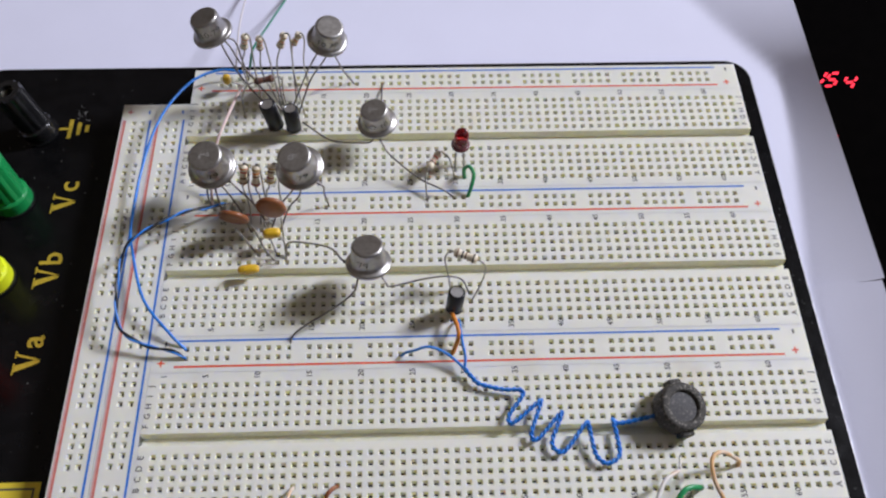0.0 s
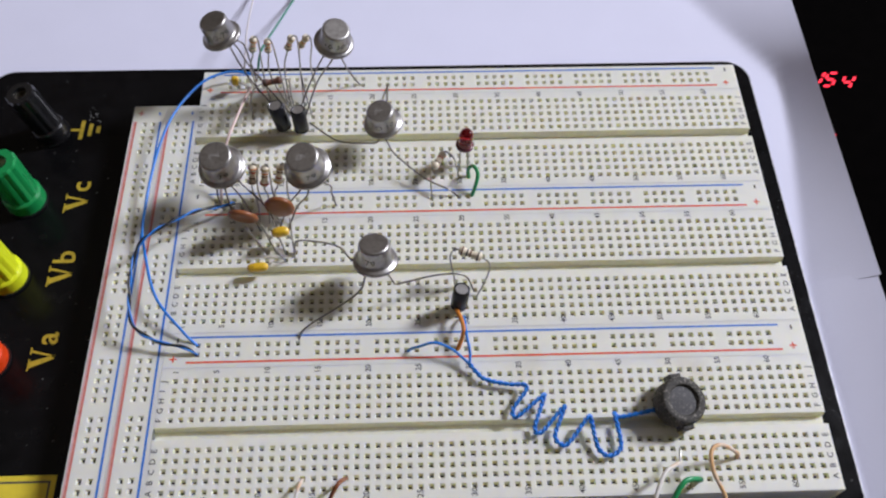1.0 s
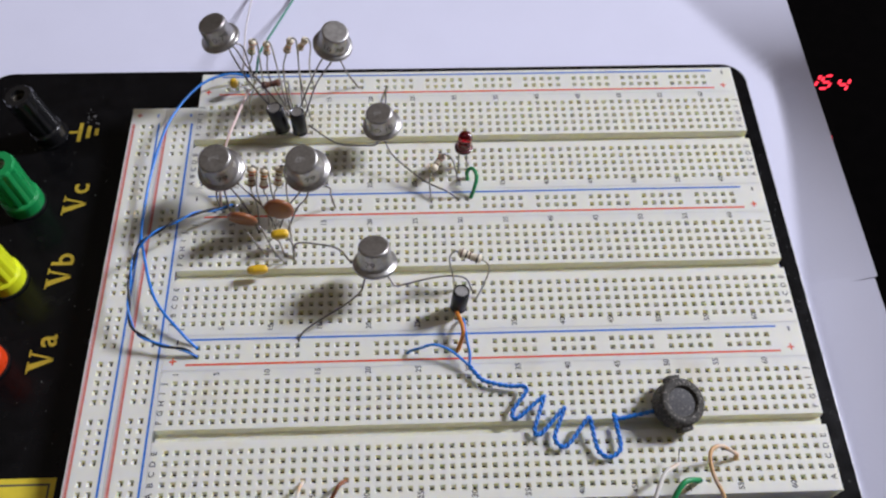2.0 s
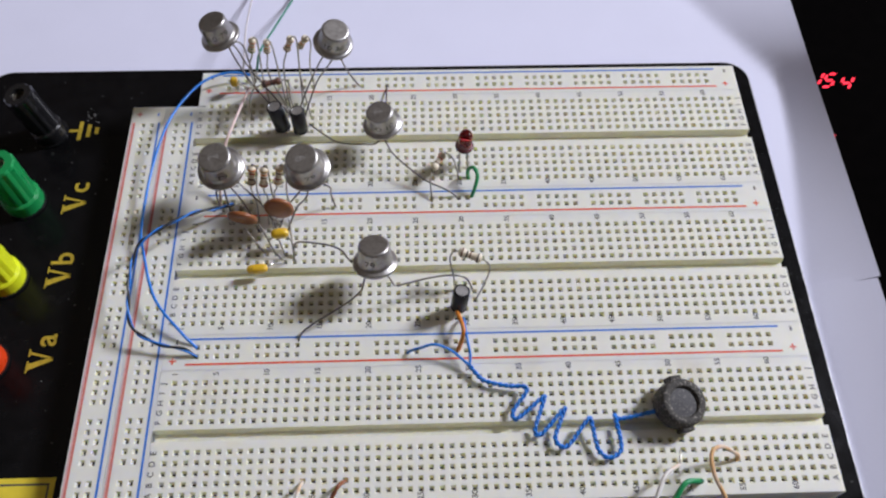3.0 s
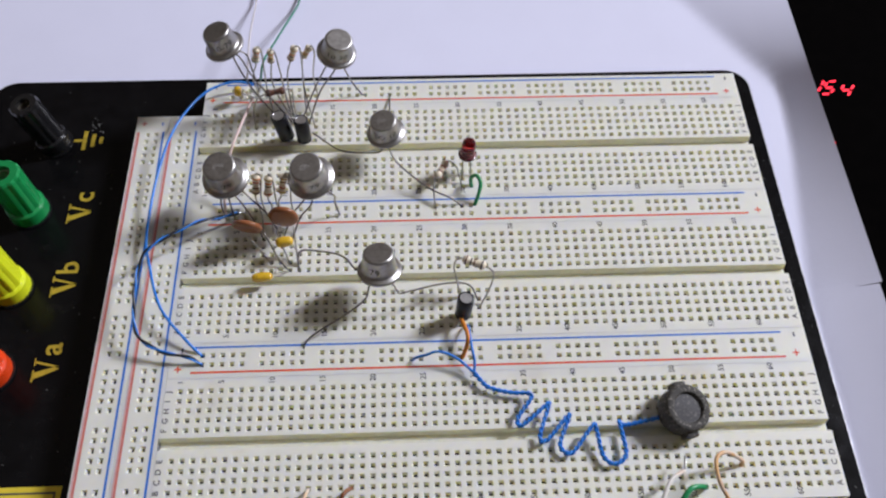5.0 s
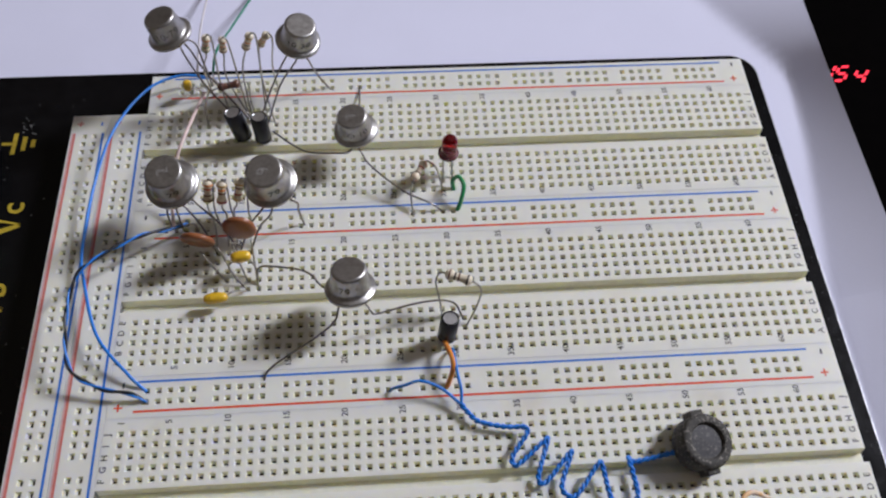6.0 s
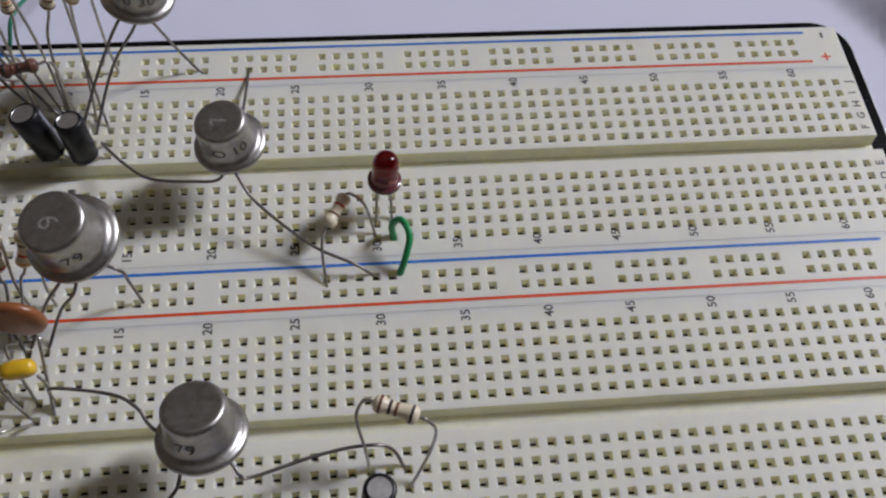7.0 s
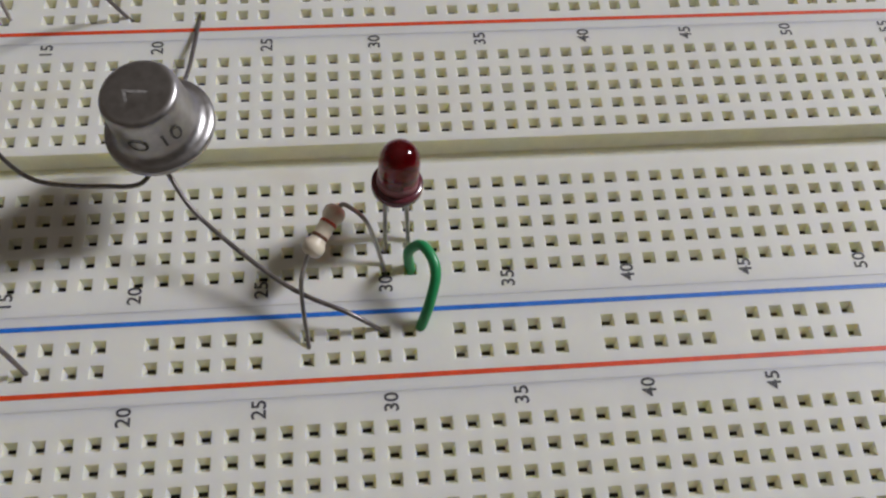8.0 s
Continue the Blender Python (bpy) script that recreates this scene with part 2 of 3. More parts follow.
tagged(part("floor", box(RX0 - 0.1, RX1 + 0.1, RY0 - 0.1, RY1 + 0.1, RZ0 - 0.1, RZ0, k=K), FLOOR), "dark wooden room floor", "floor", kind="structure")
tagged(part("ceiling", box(RX0 - 0.1, RX1 + 0.1, RY0 - 0.1, RY1 + 0.1, RZ1, RZ1 + 0.1, k=K), CEIL), "plain pale ceiling", "ceiling", kind="structure")
wall("wall_west", RX0 - 0.1, RX0, RY0 - 0.1, RY1 + 0.1, RZ0, RZ1)
wall("wall_north", RX0, RX1, RY1, RY1 + 0.1, RZ0, RZ1)
wall("wall_south", RX0, RX1, RY0 - 0.1, RY0, RZ0, RZ1)
wy0, wy1 = WINDOW.y - WIN_W / 2 - 0.02, WINDOW.y + WIN_W / 2 + 0.02
wz0, wz1 = WINDOW.z - WIN_H / 2 - 0.02, WINDOW.z + WIN_H / 2 + 0.02
east = bmesh.new()
for d in ((RY0 - 0.1, wy0, RZ0, RZ1), (wy1, RY1 + 0.1, RZ0, RZ1), (wy0, wy1, RZ0, wz0), (wy0, wy1, wz1, RZ1)):
    tmp = box(RX1, RX1 + 0.12, *d, k=K)
    tm = bpy.data.meshes.new("tmp")
    tmp.to_mesh(tm)
    tmp.free()
    east.from_mesh(tm)
    bpy.data.meshes.remove(tm)
tagged(part("wall_east", east, WALL), "painted room wall with a window opening", "wall", kind="structure")
table = tagged(part("table", box(-0.75, 0.1955, -0.55, 0.75, TABLE_Z - 0.03, TABLE_Z - 0.0006, 0.002, k=K), TABLE), "dark wooden work table under white paper", "table")

# ---------------------------------------------------------------- paper
def sheet(name, x0, x1, y0, y1, z, rise, label):
    """A sheet whose right-hand edge curls up, further in towards the far corner, to imitate a cast shadow."""
    bm = bmesh.new()
    nx, ny = 170, 120
    grid = {}
    for i in range(nx + 1):
        u = (i / nx) ** 0.5
        for j in range(ny + 1):
            x, y = x0 + (x1 - x0) * u, y0 + (y1 - y0) * j / ny
            # outline of the imitated shadow: paper right of it tilts away from the window
            shade_x = 184.0 - 0.62 * max(0.0, y - 18.0) if y < 90 else 141.0
            shade_x -= min(10.0, 0.14 * max(0.0, 10.0 - y))
            over = max(0.0, x - shade_x)
            soft = over * over / (over + 0.5)
            w = 0.10 * noise.noise(Vector((x * 0.01, y * 0.01, z)))
            grid[i, j] = bm.verts.new(Vector((x, y, z + w + soft * rise * 11.0 / (x1 - shade_x))) * MM)
    for i in range(nx):
        for j in range(ny):
            bm.faces.new((grid[i, j], grid[i + 1, j], grid[i + 1, j + 1], grid[i, j + 1]))
    ext = bmesh.ops.extrude_face_region(bm, geom=bm.faces[:])
    bmesh.ops.translate(bm, vec=(0, 0, -0.00012), verts=[v for v in ext["geom"] if isinstance(v, bmesh.types.BMVert)])
    bmesh.ops.recalc_face_normals(bm, faces=bm.faces[:])
    ob = part(name, bm, PAPER, smooth=True)
    ob.data.set_sharp_from_angle(angle=radians(40))
    return tagged(ob, label, "paper")


sheet("paper_sheet", -260, 192.0, -60, 330, TABLE_Z / MM + 0.25, 0.72, "large white paper sheet, edge tilted up to imitate a shadow")
sheet("paper_sheet", -250, 191.4, -300, -58.5, TABLE_Z / MM + 0.75, 0.62, "smaller white paper sheet overlapping the large one")

# ---------------------------------------------------------------- base plate
PX0, PX1, PY0, PY1, PZ = -71.0, 172.0, -133.0, 22.3, -8.5
board = thing("breadboard_base", "black painted metal breadboard base plate on white paper", "base plate")


def rounded_plate(x0, x1, y0, y1, z0, z1, r, bevel=0.0):
    bm = bmesh.new()
    pts = []
    for cx, cy, a0 in ((x1 - r, y1 - r, 0), (x0 + r, y1 - r, 90), (x0 + r, y0 + r, 180), (x1 - r, y0 + r, 270)):
        for i in range(9):
            a = radians(a0 + i * 90 / 8)
            pts.append((cx + r * math.cos(a), cy + r * math.sin(a)))
    top = bm.faces.new([bm.verts.new(Vector((x, y, z1)) * MM) for x, y in pts])
    ext = bmesh.ops.extrude_face_region(bm, geom=[top])
    bmesh.ops.translate(bm, vec=(0, 0, (z0 - z1) * MM), verts=[v for v in ext["geom"] if isinstance(v, bmesh.types.BMVert)])
    bmesh.ops.recalc_face_normals(bm, faces=bm.faces[:])
    return bm


part("plate", rounded_plate(PX0, PX1, PY0, PY1, PZ - 1.4, PZ, 7.5), PLATE, board, smooth=False)
part("edge_strip", rounded_plate(PX0 - 0.25, PX1 + 0.25, PY0 - 0.12, PY1 + 0.12, PZ - 1.3, PZ - 0.06, 7.5), PLATE_EDGE, board, "scuffed bare metal edge")
for fx, fy in ((-55, 10), (160, 10), (-55, -120), (160, -120)):
    part("rubber_foot", lathe([(0, TABLE_Z / MM + 0.2), (5, TABLE_Z / MM + 0.2), (5.5, PZ - 1.4), (0, PZ - 1.4)], 20, Matrix.Translation((fx * MM, fy * MM, 0))), RUBBER, board)


def gold_letters(words, base_x, start_y):
    """A roman capital V with serifs and a small letter, reading up the plate."""
    bm = bmesh.new()
    for outline in (((0.35, 6.3), (2.25, 6.3), (4.15, 0), (3.05, 0)), ((4.95, 6.3), (5.65, 6.3), (4.0, 0), (3.45, 0)),
                    ((-0.35, 6.2), (2.95, 6.2), (2.95, 6.6), (-0.35, 6.6)), ((4.3, 6.2), (6.4, 6.2), (6.4, 6.6), (4.3, 6.6))):
        low = [bm.verts.new(Vector((base_x - v, start_y + u, PZ + 0.002)) * MM) for u, v in outline]
        top = [bm.verts.new(Vector((base_x - v, start_y + u, PZ + 0.03)) * MM) for u, v in outline]
        bm.faces.new(top)
        for k in range(4):
            bm.faces.new((low[k], low[(k + 1) % 4], top[(k + 1) % 4], top[k]))
    bmesh.ops.recalc_face_normals(bm, faces=bm.faces[:])
    part("printed_capital", bm, GOLD, board)
    small = text_mesh(words[1], 8.6, 0.14)
    left, foot = min(v.co.x for v in small.vertices) / MM, min(v.co.y for v in small.vertices) / MM
    print_text("printed_letter", words[1], 8.6, GOLD, board, (base_x + foot, start_y + 7.2 - left, PZ + 0.03), 90, 0.14)


for words, yy in (("Va", -75.6), ("Vb", -50.6), ("Vc", -26.3)):
    gold_letters(words, -32.6, yy - 5.6)
part("ground_symbol", box(-46.4, -39.4, -2.2, -1.3, PZ, PZ + 0.03), GOLD, board, "gold printed ground symbol")
for gx, hw in ((-39.0, 3.6), (-36.4, 2.4), (-34.0, 1.3)):
    part("ground_bar", box(gx - 0.6, gx + 0.6, -1.8 - hw, -1.8 + hw, PZ, PZ + 0.03), GOLD, board)
part("label_plate", box(-60, -25.7, -128, -109.2, PZ, PZ + 0.05), YELLOW_LABEL, board, "yellow label with a thin black frame")
part("label_frame", box(-60, -27.0, -111.1, -110.6, PZ + 0.04, PZ + 0.08), INK, board)
part("label_frame", box(-27.5, -27.0, -127, -111.1, PZ + 0.04, PZ + 0.08), INK, board)


def dust():
    """Pale specks and a rubbed spot on the black paint."""
    rng = random.Random(5)
    bm = bmesh.new()
    spots = [(rng.uniform(-68, -22), rng.uniform(-105, 18), rng.uniform(0.10, 0.28)) for _ in range(70)]
    spots += [(rng.gauss(-36.5, 1.0), rng.gauss(2.6, 1.7), rng.uniform(0.2, 0.55)) for _ in range(16)]
    spots += [(rng.uniform(165.5, 171), rng.uniform(-125, 14), rng.uniform(0.08, 0.24)) for _ in range(60)]
    for x, y, r in spots:
        n, a0 = rng.randint(5, 7), rng.uniform(0, 3)
        ring = [(x + r * rng.uniform(0.4, 1.2) * math.cos(a0 + 6.283 * k / n), y + r * rng.uniform(0.4, 1.2) * math.sin(a0 + 6.283 * k / n)) for k in range(n)]
        top = bm.verts.new(Vector((x, y, PZ + 0.05)) * MM)
        low = [bm.verts.new(Vector((u, v, PZ + 0.004)) * MM) for u, v in ring]
        for k in range(n):
            bm.faces.new((top, low[k], low[(k + 1) % n]))
    tagged(part("dust", bm, DUST, board), "pale grey dust specks and rubbed spots", kind="stuff")


dust()


def binding_post(x, y, mat, label, lean=2, size=1.0):
    post = thing("binding_post", label, "binding post", "binding posts on the base plate", at=(x, y, PZ))
    post.rotation_euler = (0, radians(-lean), 0)
    post.scale = (size, size, 1.0)
    bm = bmesh.new()
    n = 48
    prof = [(5.6, 0), (5.6, 4.2), (5.3, 4.6), (5.0, 4.9), (5.0, 18.5), (4.6, 19.2), (2.4, 19.2), (2.3, 15.0), (0, 15.0)]
    rings = []
    for r, h in prof:
        ring = []
        for i in range(n):
            a = 2 * math.pi * i / n
            flute = 0.32 * (0.5 + 0.5 * math.cos(12 * a)) if 4.8 < h < 19.3 and r > 4 else 0.0
            ring.append(bm.verts.new(((r - flute) * math.cos(a) * MM, (r - flute) * math.sin(a) * MM, h * MM)))
        rings.append(ring)
    for a, b in zip(rings[:-1], rings[1:-1]):
        for i in range(n):
            bm.faces.new((a[i], a[(i + 1) % n], b[(i + 1) % n], b[i]))
    bm.faces.new(rings[-2])
    knob = part("knob", bm, mat, post, smooth=False)
    part("socket", lathe([(2.25, 15.1), (2.25, 18.0), (1.7, 18.0), (1.7, 15.1)], 20), BRASS, knob, "dull metal socket")
    part("washer", lathe([(0, 0), (6.2, 0), (6.2, 0.5), (0, 0.5)], 32), BLACK_POST, post)
    return post


binding_post(-47.2, -3.1, BLACK_POST, "glossy black fluted plastic binding post", 9, 0.88)
binding_post(-50.1, -27.9, GREEN_POST, "green fluted plastic binding post")
binding_post(-50.0, -53.5, YELLOW_POST, "bright yellow fluted plastic binding post")
binding_post(-49.7, -78.6, RED_POST, "orange-red fluted plastic binding post")


# ---------------------------------------------------------------- breadboard strips
def strip_mesh(x0, x1, y0, y1, xs, ys, skip, groove=None, hole=1.36, base=PZ + 0.01, slot=0.19, inner=None):
    """A strip's body with square funnel holes at all xs, ys not in skip, and a lengthwise groove."""
    verts, faces, mats = [], [], []

    def quad(a, b, c, d, m=0):
        k = len(verts)
        verts.extend((a, b, c, d))
        faces.append((k, k + 1, k + 2, k + 3))
        mats.append(m)
    e = 0.015
    h = hole / 2
    cx = sorted([x0 + e, x1 - e] + [v + s for v in xs for s in (-h, h)])
    cy = sorted([y0 + e, y1 - e] + [v + s for v in ys for s in (-h, h)] + (list(groove) if groove else []))
    for j in range(len(cy) - 1):
        ym = (cy[j] + cy[j + 1]) / 2
        if groove and groove[0] < ym < groove[1]:
            continue
        iy = next((v for v in ys if abs(v - ym) < h), None)
        if iy is None:
            quad((cx[0], cy[j], 0), (cx[-1], cy[j], 0), (cx[-1], cy[j + 1], 0), (cx[0], cy[j + 1], 0))
            continue
        for i in range(len(cx) - 1):
            xm = (cx[i] + cx[i + 1]) / 2
            ix = next((k for k, v in enumerate(xs) if abs(v - xm) < h), None)
            if ix is None or ix in skip:
                quad((cx[i], cy[j], 0), (cx[i + 1], cy[j], 0), (cx[i + 1], cy[j + 1], 0), (cx[i], cy[j + 1], 0))
    for k, x in enumerate(xs):
        if k in skip:
            continue
        for y in ys:
            # shallow slots; terminal and side strips get their depth shade from a dark colour
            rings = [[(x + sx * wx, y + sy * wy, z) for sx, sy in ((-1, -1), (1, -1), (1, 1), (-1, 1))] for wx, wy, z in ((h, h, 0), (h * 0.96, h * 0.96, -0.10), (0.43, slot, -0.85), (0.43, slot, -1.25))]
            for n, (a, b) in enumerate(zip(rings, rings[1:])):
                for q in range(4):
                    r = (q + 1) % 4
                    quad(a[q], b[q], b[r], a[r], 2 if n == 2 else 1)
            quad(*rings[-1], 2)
    if groove:
        g0, g1 = groove
        d = -2.3
        quad((x0 + e, g1, 0), (x0 + e, g1 - 0.4, d), (x1, g1 - 0.4, d), (x1, g1, 0), 1)
        quad((x0 + e, g0 + 0.4, d), (x1, g0 + 0.4, d), (x1, g1 - 0.4, d), (x0 + e, g1 - 0.4, d), 1)
        quad((x0 + e, g0, 0), (x1, g0, 0), (x1, g0 + 0.4, d), (x0 + e, g0 + 0.4, d), 1)
        quad((x0 + e, g0, 0), (x0 + e, g0 + 0.4, d), (x0 + e, g1 - 0.4, d), (x0 + e, g1, 0), 1)
    runs = [(y0, y1)] if not groove else [(y0, groove[0]), (groove[1], y1)]
    quad((x0 + e, y0 + e, 0), (x0, y0, -e), (x1, y0, -e), (x1 - e, y0 + e, 0))
    quad((x1 - e, y1 - e, 0), (x1, y1, -e), (x0, y1, -e), (x0 + e, y1 - e, 0))
    quad((x0 + e, y1 - e, 0), (x0, y1, -e), (x0, y0, -e), (x0 + e, y0 + e, 0))
    for a, b in runs:
        a1, b1 = (a + e if a == y0 else a), (b - e if b == y1 else b)
        quad((x1 - e, a1, 0), (x1, a, -e), (x1, b, -e), (x1 - e, b1, 0))
        quad((x1, a, -e), (x1, a, base), (x1, b, base), (x1, b, -e))
    if groove:
        quad((x1, groove[0], -2.3), (x1, groove[0], base), (x1, groove[1], base), (x1, groove[1], -2.3))
    quad((x0, y0, -e), (x0, y0, base), (x1, y0, base), (x1, y0, -e))
    quad((x1, y1, -e), (x1, y1, base), (x0, y1, base), (x0, y1, -e))
    quad((x0, y1, -e), (x0, y1, base), (x0, y0, base), (x0, y0, -e))
    quad((x0, y0, base), (x0, y1, base), (x1, y1, base), (x1, y0, base))
    me = bpy.data.meshes.new("strip_body")
    me.from_pydata([(a * MM, b * MM, c * MM) for a, b, c in verts], [], faces)
    for mat in (IVORY, POCKET, inner or SLOT_SHADE):
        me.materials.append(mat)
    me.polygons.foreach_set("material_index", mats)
    me.validate()
    me.update()
    return me


SX0, SX1 = -1.2, 163.8
ROWS = [0, -1, -2, -3, -4, -7, -8, -9, -10, -11]
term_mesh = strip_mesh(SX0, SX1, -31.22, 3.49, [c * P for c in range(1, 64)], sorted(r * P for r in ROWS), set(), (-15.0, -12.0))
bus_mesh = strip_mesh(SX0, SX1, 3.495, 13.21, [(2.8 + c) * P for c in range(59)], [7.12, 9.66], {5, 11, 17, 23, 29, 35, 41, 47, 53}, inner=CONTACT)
UP = 0.025


def terminal_strip(y):
    st = thing("terminal_strip", "ivory plastic breadboard terminal strip with square holes", "breadboard strip", "terminal strips", at=(0, y, 0))
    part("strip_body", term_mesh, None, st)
    for c in (1, 5, 10, 15, 20, 25, 30, 35, 40, 45, 50, 55, 60):
        print_text("printed_number", str(c), 1.98, INK, st, (c * P, 2.42, UP), 90, 0.03)
        print_text("printed_number", str(c), 1.98, INK, st, (c * P, -29.45, UP), 90, 0.03)
    for r, ch in zip(ROWS, "JIHGFEDCBA"):
        for x in (-0.15, 162.4):
            print_text("printed_letter", ch, 2.0, INK, st, (x, r * P, UP), 90, 0.03)
    return st


def ink_line(name, x0, x1, y0, y1, mat, parent, label=""):
    return part(name, box(x0, x1, y0, y1, -0.05, UP), mat, parent, label)


def bus_strip(y):
    st = thing("bus_strip", "ivory plastic power bus strip with red and blue lines", "breadboard strip", "power bus strips", at=(0, y, 0))
    part("strip_body", bus_mesh, None, st)
    ink_line("blue_line", 5.0, 157.4, 11.69, 12.19, BLUE_INK, st)
    ink_line("red_line", 4.6, 157.2, 4.75, 5.25, RED_INK, st)
    for x in (1.5, 160.3):
        print_text("minus_sign", "-", 5.2, INK, st, (x, 11.2, UP), 90)
        print_text("plus_sign", "+", 3.6, RED_INK, st, (x, 6.0, UP), 90, 0.05)
    return st


S = 44.45
for k in range(3):
    terminal_strip(-S * k)
    bus_strip(-S * k)

LEN = 128.0
ly = [-6.9 - P * i for i in range(47)]


def side_bus(x):
    """A bus strip that stands at a right angle to the others."""
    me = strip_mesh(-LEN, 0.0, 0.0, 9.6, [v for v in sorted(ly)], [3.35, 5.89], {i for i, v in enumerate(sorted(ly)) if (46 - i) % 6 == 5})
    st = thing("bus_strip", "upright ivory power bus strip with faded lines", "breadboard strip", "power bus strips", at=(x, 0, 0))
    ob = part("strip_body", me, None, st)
    ob.matrix_basis = pose(0, 0, 0, 0, 0, 90)
    ink_line("red_line", -8.8, -8.25, -LEN + 4, -5.9, PALE_RED, st)
    # added line imitating red colour bleed; the strip has no printed border here
    ink_line("pink_bleed", -9.2, -8.85, -LEN + 4, -5.9, PINK_BLEED, st, "added pink colour bleed beside the red line")
    ink_line("blue_line", -1.5, -0.95, -LEN + 4, -5.9, BLUE_INK, st)
    print_text("plus_sign", "+", 3.4, PALE_RED, st, (-7.3, -2.9, UP), 0, 0.05)
    print_text("minus_sign", "-", 5.0, BLUE_INK, st, (-2.2, -2.9, UP), 90)
    return st


side_bus(-1.25)
side_bus(-10.95)


# ---------------------------------------------------------------- electronic parts
def wrap_text(words, size, mat, parent, m, radius, height, angle):
    """Letters bent round a can of that radius (mm)."""
    me = text_mesh(words, size).copy()
    for v in me.vertices:
        a = v.co.x / (radius * MM) + radians(angle)
        v.co = Vector((radius * MM * math.cos(a), radius * MM * math.sin(a), height * MM + v.co.y))
    me.transform(m)
    me.materials.clear()
    me.materials.append(mat)
    return part("stamped_number", me, None, parent, "dark stamped date mark")


def lead(parent, pts, r=0.26, mat=None, name="lead", label=""):
    return part(name, tube(pts, r, 7), mat or WIRE, parent, label)


CAN = [(0, -0.05), (5.55, -0.05), (5.8, 0.1), (5.85, 0.5), (5.75, 0.85), (5.2, 1.0), (4.7, 1.3), (4.4, 1.9), (4.26, 2.8), (4.18, 4.5), (4.1, 6.2), (4.0, 6.65), (3.8, 6.95), (3.5, 7.06), (3.3, 7.07), (3.0, 7.07), (0, 7.07)]


def transistor(base, top, leads, mark="", side="", side_angle=-90, label="", spin=0, scale=1.0):
    t = thing("transistor", label, "transistor", "metal can transistors")
    m = axis(base, top) @ pose(0, 0, 0, 0, 0, spin) @ Matrix.Diagonal((scale, scale, scale * 0.95, 1))
    can = part("can", lathe(CAN, 56, m), STEEL, t, smooth=True)
    tab = box(5.5, 6.5, -0.45, 0.45, 0.1, 0.7, 0.1)
    bmesh.ops.transform(tab, matrix=m @ pose(0, 0, 0, 0, 0, 95), verts=tab.verts[:])
    part("flange_tab", tab, STEEL, can)
    if mark:
        me = text_mesh(mark, 3.6).copy()
        me.transform(m @ pose(0, 0, 7.09 * MM, 0, 0, 105 - spin))
        me.materials.clear()
        me.materials.append(SCRATCH)
        part("top_mark", me, None, can, "pale scratched number on the lid")
    if side:
        wrap_text(side, 2.9, CAN_INK, can, m @ pose(0, 0, 0, 0, 0, -spin), 4.30, 3.6, side_angle)
    for i, pts in enumerate(leads):
        start = m @ (Vector((2.0 * math.cos(2.1 * i), 2.0 * math.sin(2.1 * i), 0.0)) * MM)
        lead(t, [tuple(c / MM for c in start)] + list(pts), 0.25, DARK_WIRE)
    return t


RES = [(0, -3.15), (0.55, -3.15), (0.95, -2.95), (1.26, -2.5), (1.26, -1.8), (0.96, -1.3), (0.92, 0), (0.96, 1.3), (1.26, 1.8), (1.26, 2.5), (0.95, 2.95), (0.55, 3.15), (0, 3.15)]


def resistor(a, b, leads, bands, body=None, label="", scale=1.0):
    """A resistor whose body runs from a to b, with a lead from each end."""
    a, b = Vector(a), Vector(b)
    mid, d = (a + b) / 2, (b - a).normalized()
    r = thing("resistor", label, "resistor", "resistors")
    m = axis(mid, mid + d) @ Matrix.Scale(scale, 4)
    core = part("body", lathe(RES, 20, m), body or BEIGE, r, smooth=True)
    for h, rad, name in zip((-2.15, -0.85, 0.05, 0.95, 2.15), (1.285, 0.985, 0.95, 0.985, 1.285), bands):
        if name:
            part("colour_band", lathe([(rad - 0.1, h - 0.21), (rad, h - 0.19), (rad, h + 0.19), (rad - 0.1, h + 0.21)], 20, m), BAND[name], core, name + " colour band", smooth=True)
    for end, pts in zip((mid - d * 3.1 * scale, mid + d * 3.1 * scale), leads):
        lead(r, [tuple(end)] + list(pts), 0.24)
    return r


def can_capacitor(base, top, radius, leads=(), label="", mark=90):
    c = thing("electrolytic_capacitor", label, "capacitor", "electrolytic capacitors")
    m = axis(base, top)
    h = (Vector(top) - Vector(base)).length
    sleeve = part("sleeve", lathe([(0, 0), (radius - 0.3, 0), (radius, 0.3), (radius, 0.8), (radius - 0.15, 1.05), (radius, 1.3), (radius, h - 0.3), (radius - 0.25, h), (radius - 0.55, h - 0.02)], 32, m), SLEEVE, c, smooth=True)
    part("end_cap", lathe([(radius - 0.5, h - 0.03), (radius - 0.6, h - 0.12), (0, h - 0.12)], 32, m), ALU, sleeve, "bare aluminium top")
    bm = bmesh.new()
    for i in range(5):
        a0, a1 = [radians(mark - 20 + 40 * (i + s) / 5) for s in (0, 1)]
        rr = (radius + 0.02) * MM
        q = [bm.verts.new((rr * math.cos(a), rr * math.sin(a), z * MM)) for a, z in ((a0, 1.4), (a1, 1.4), (a1, h - 0.5), (a0, h - 0.5))]
        bm.faces.new(q)
    bmesh.ops.transform(bm, matrix=m, verts=bm.verts[:])
    part("polarity_stripe", bm, SLEEVE_MARK, sleeve, "grey polarity stripe")
    for pts in leads:
        lead(c, pts, 0.25)
    return c


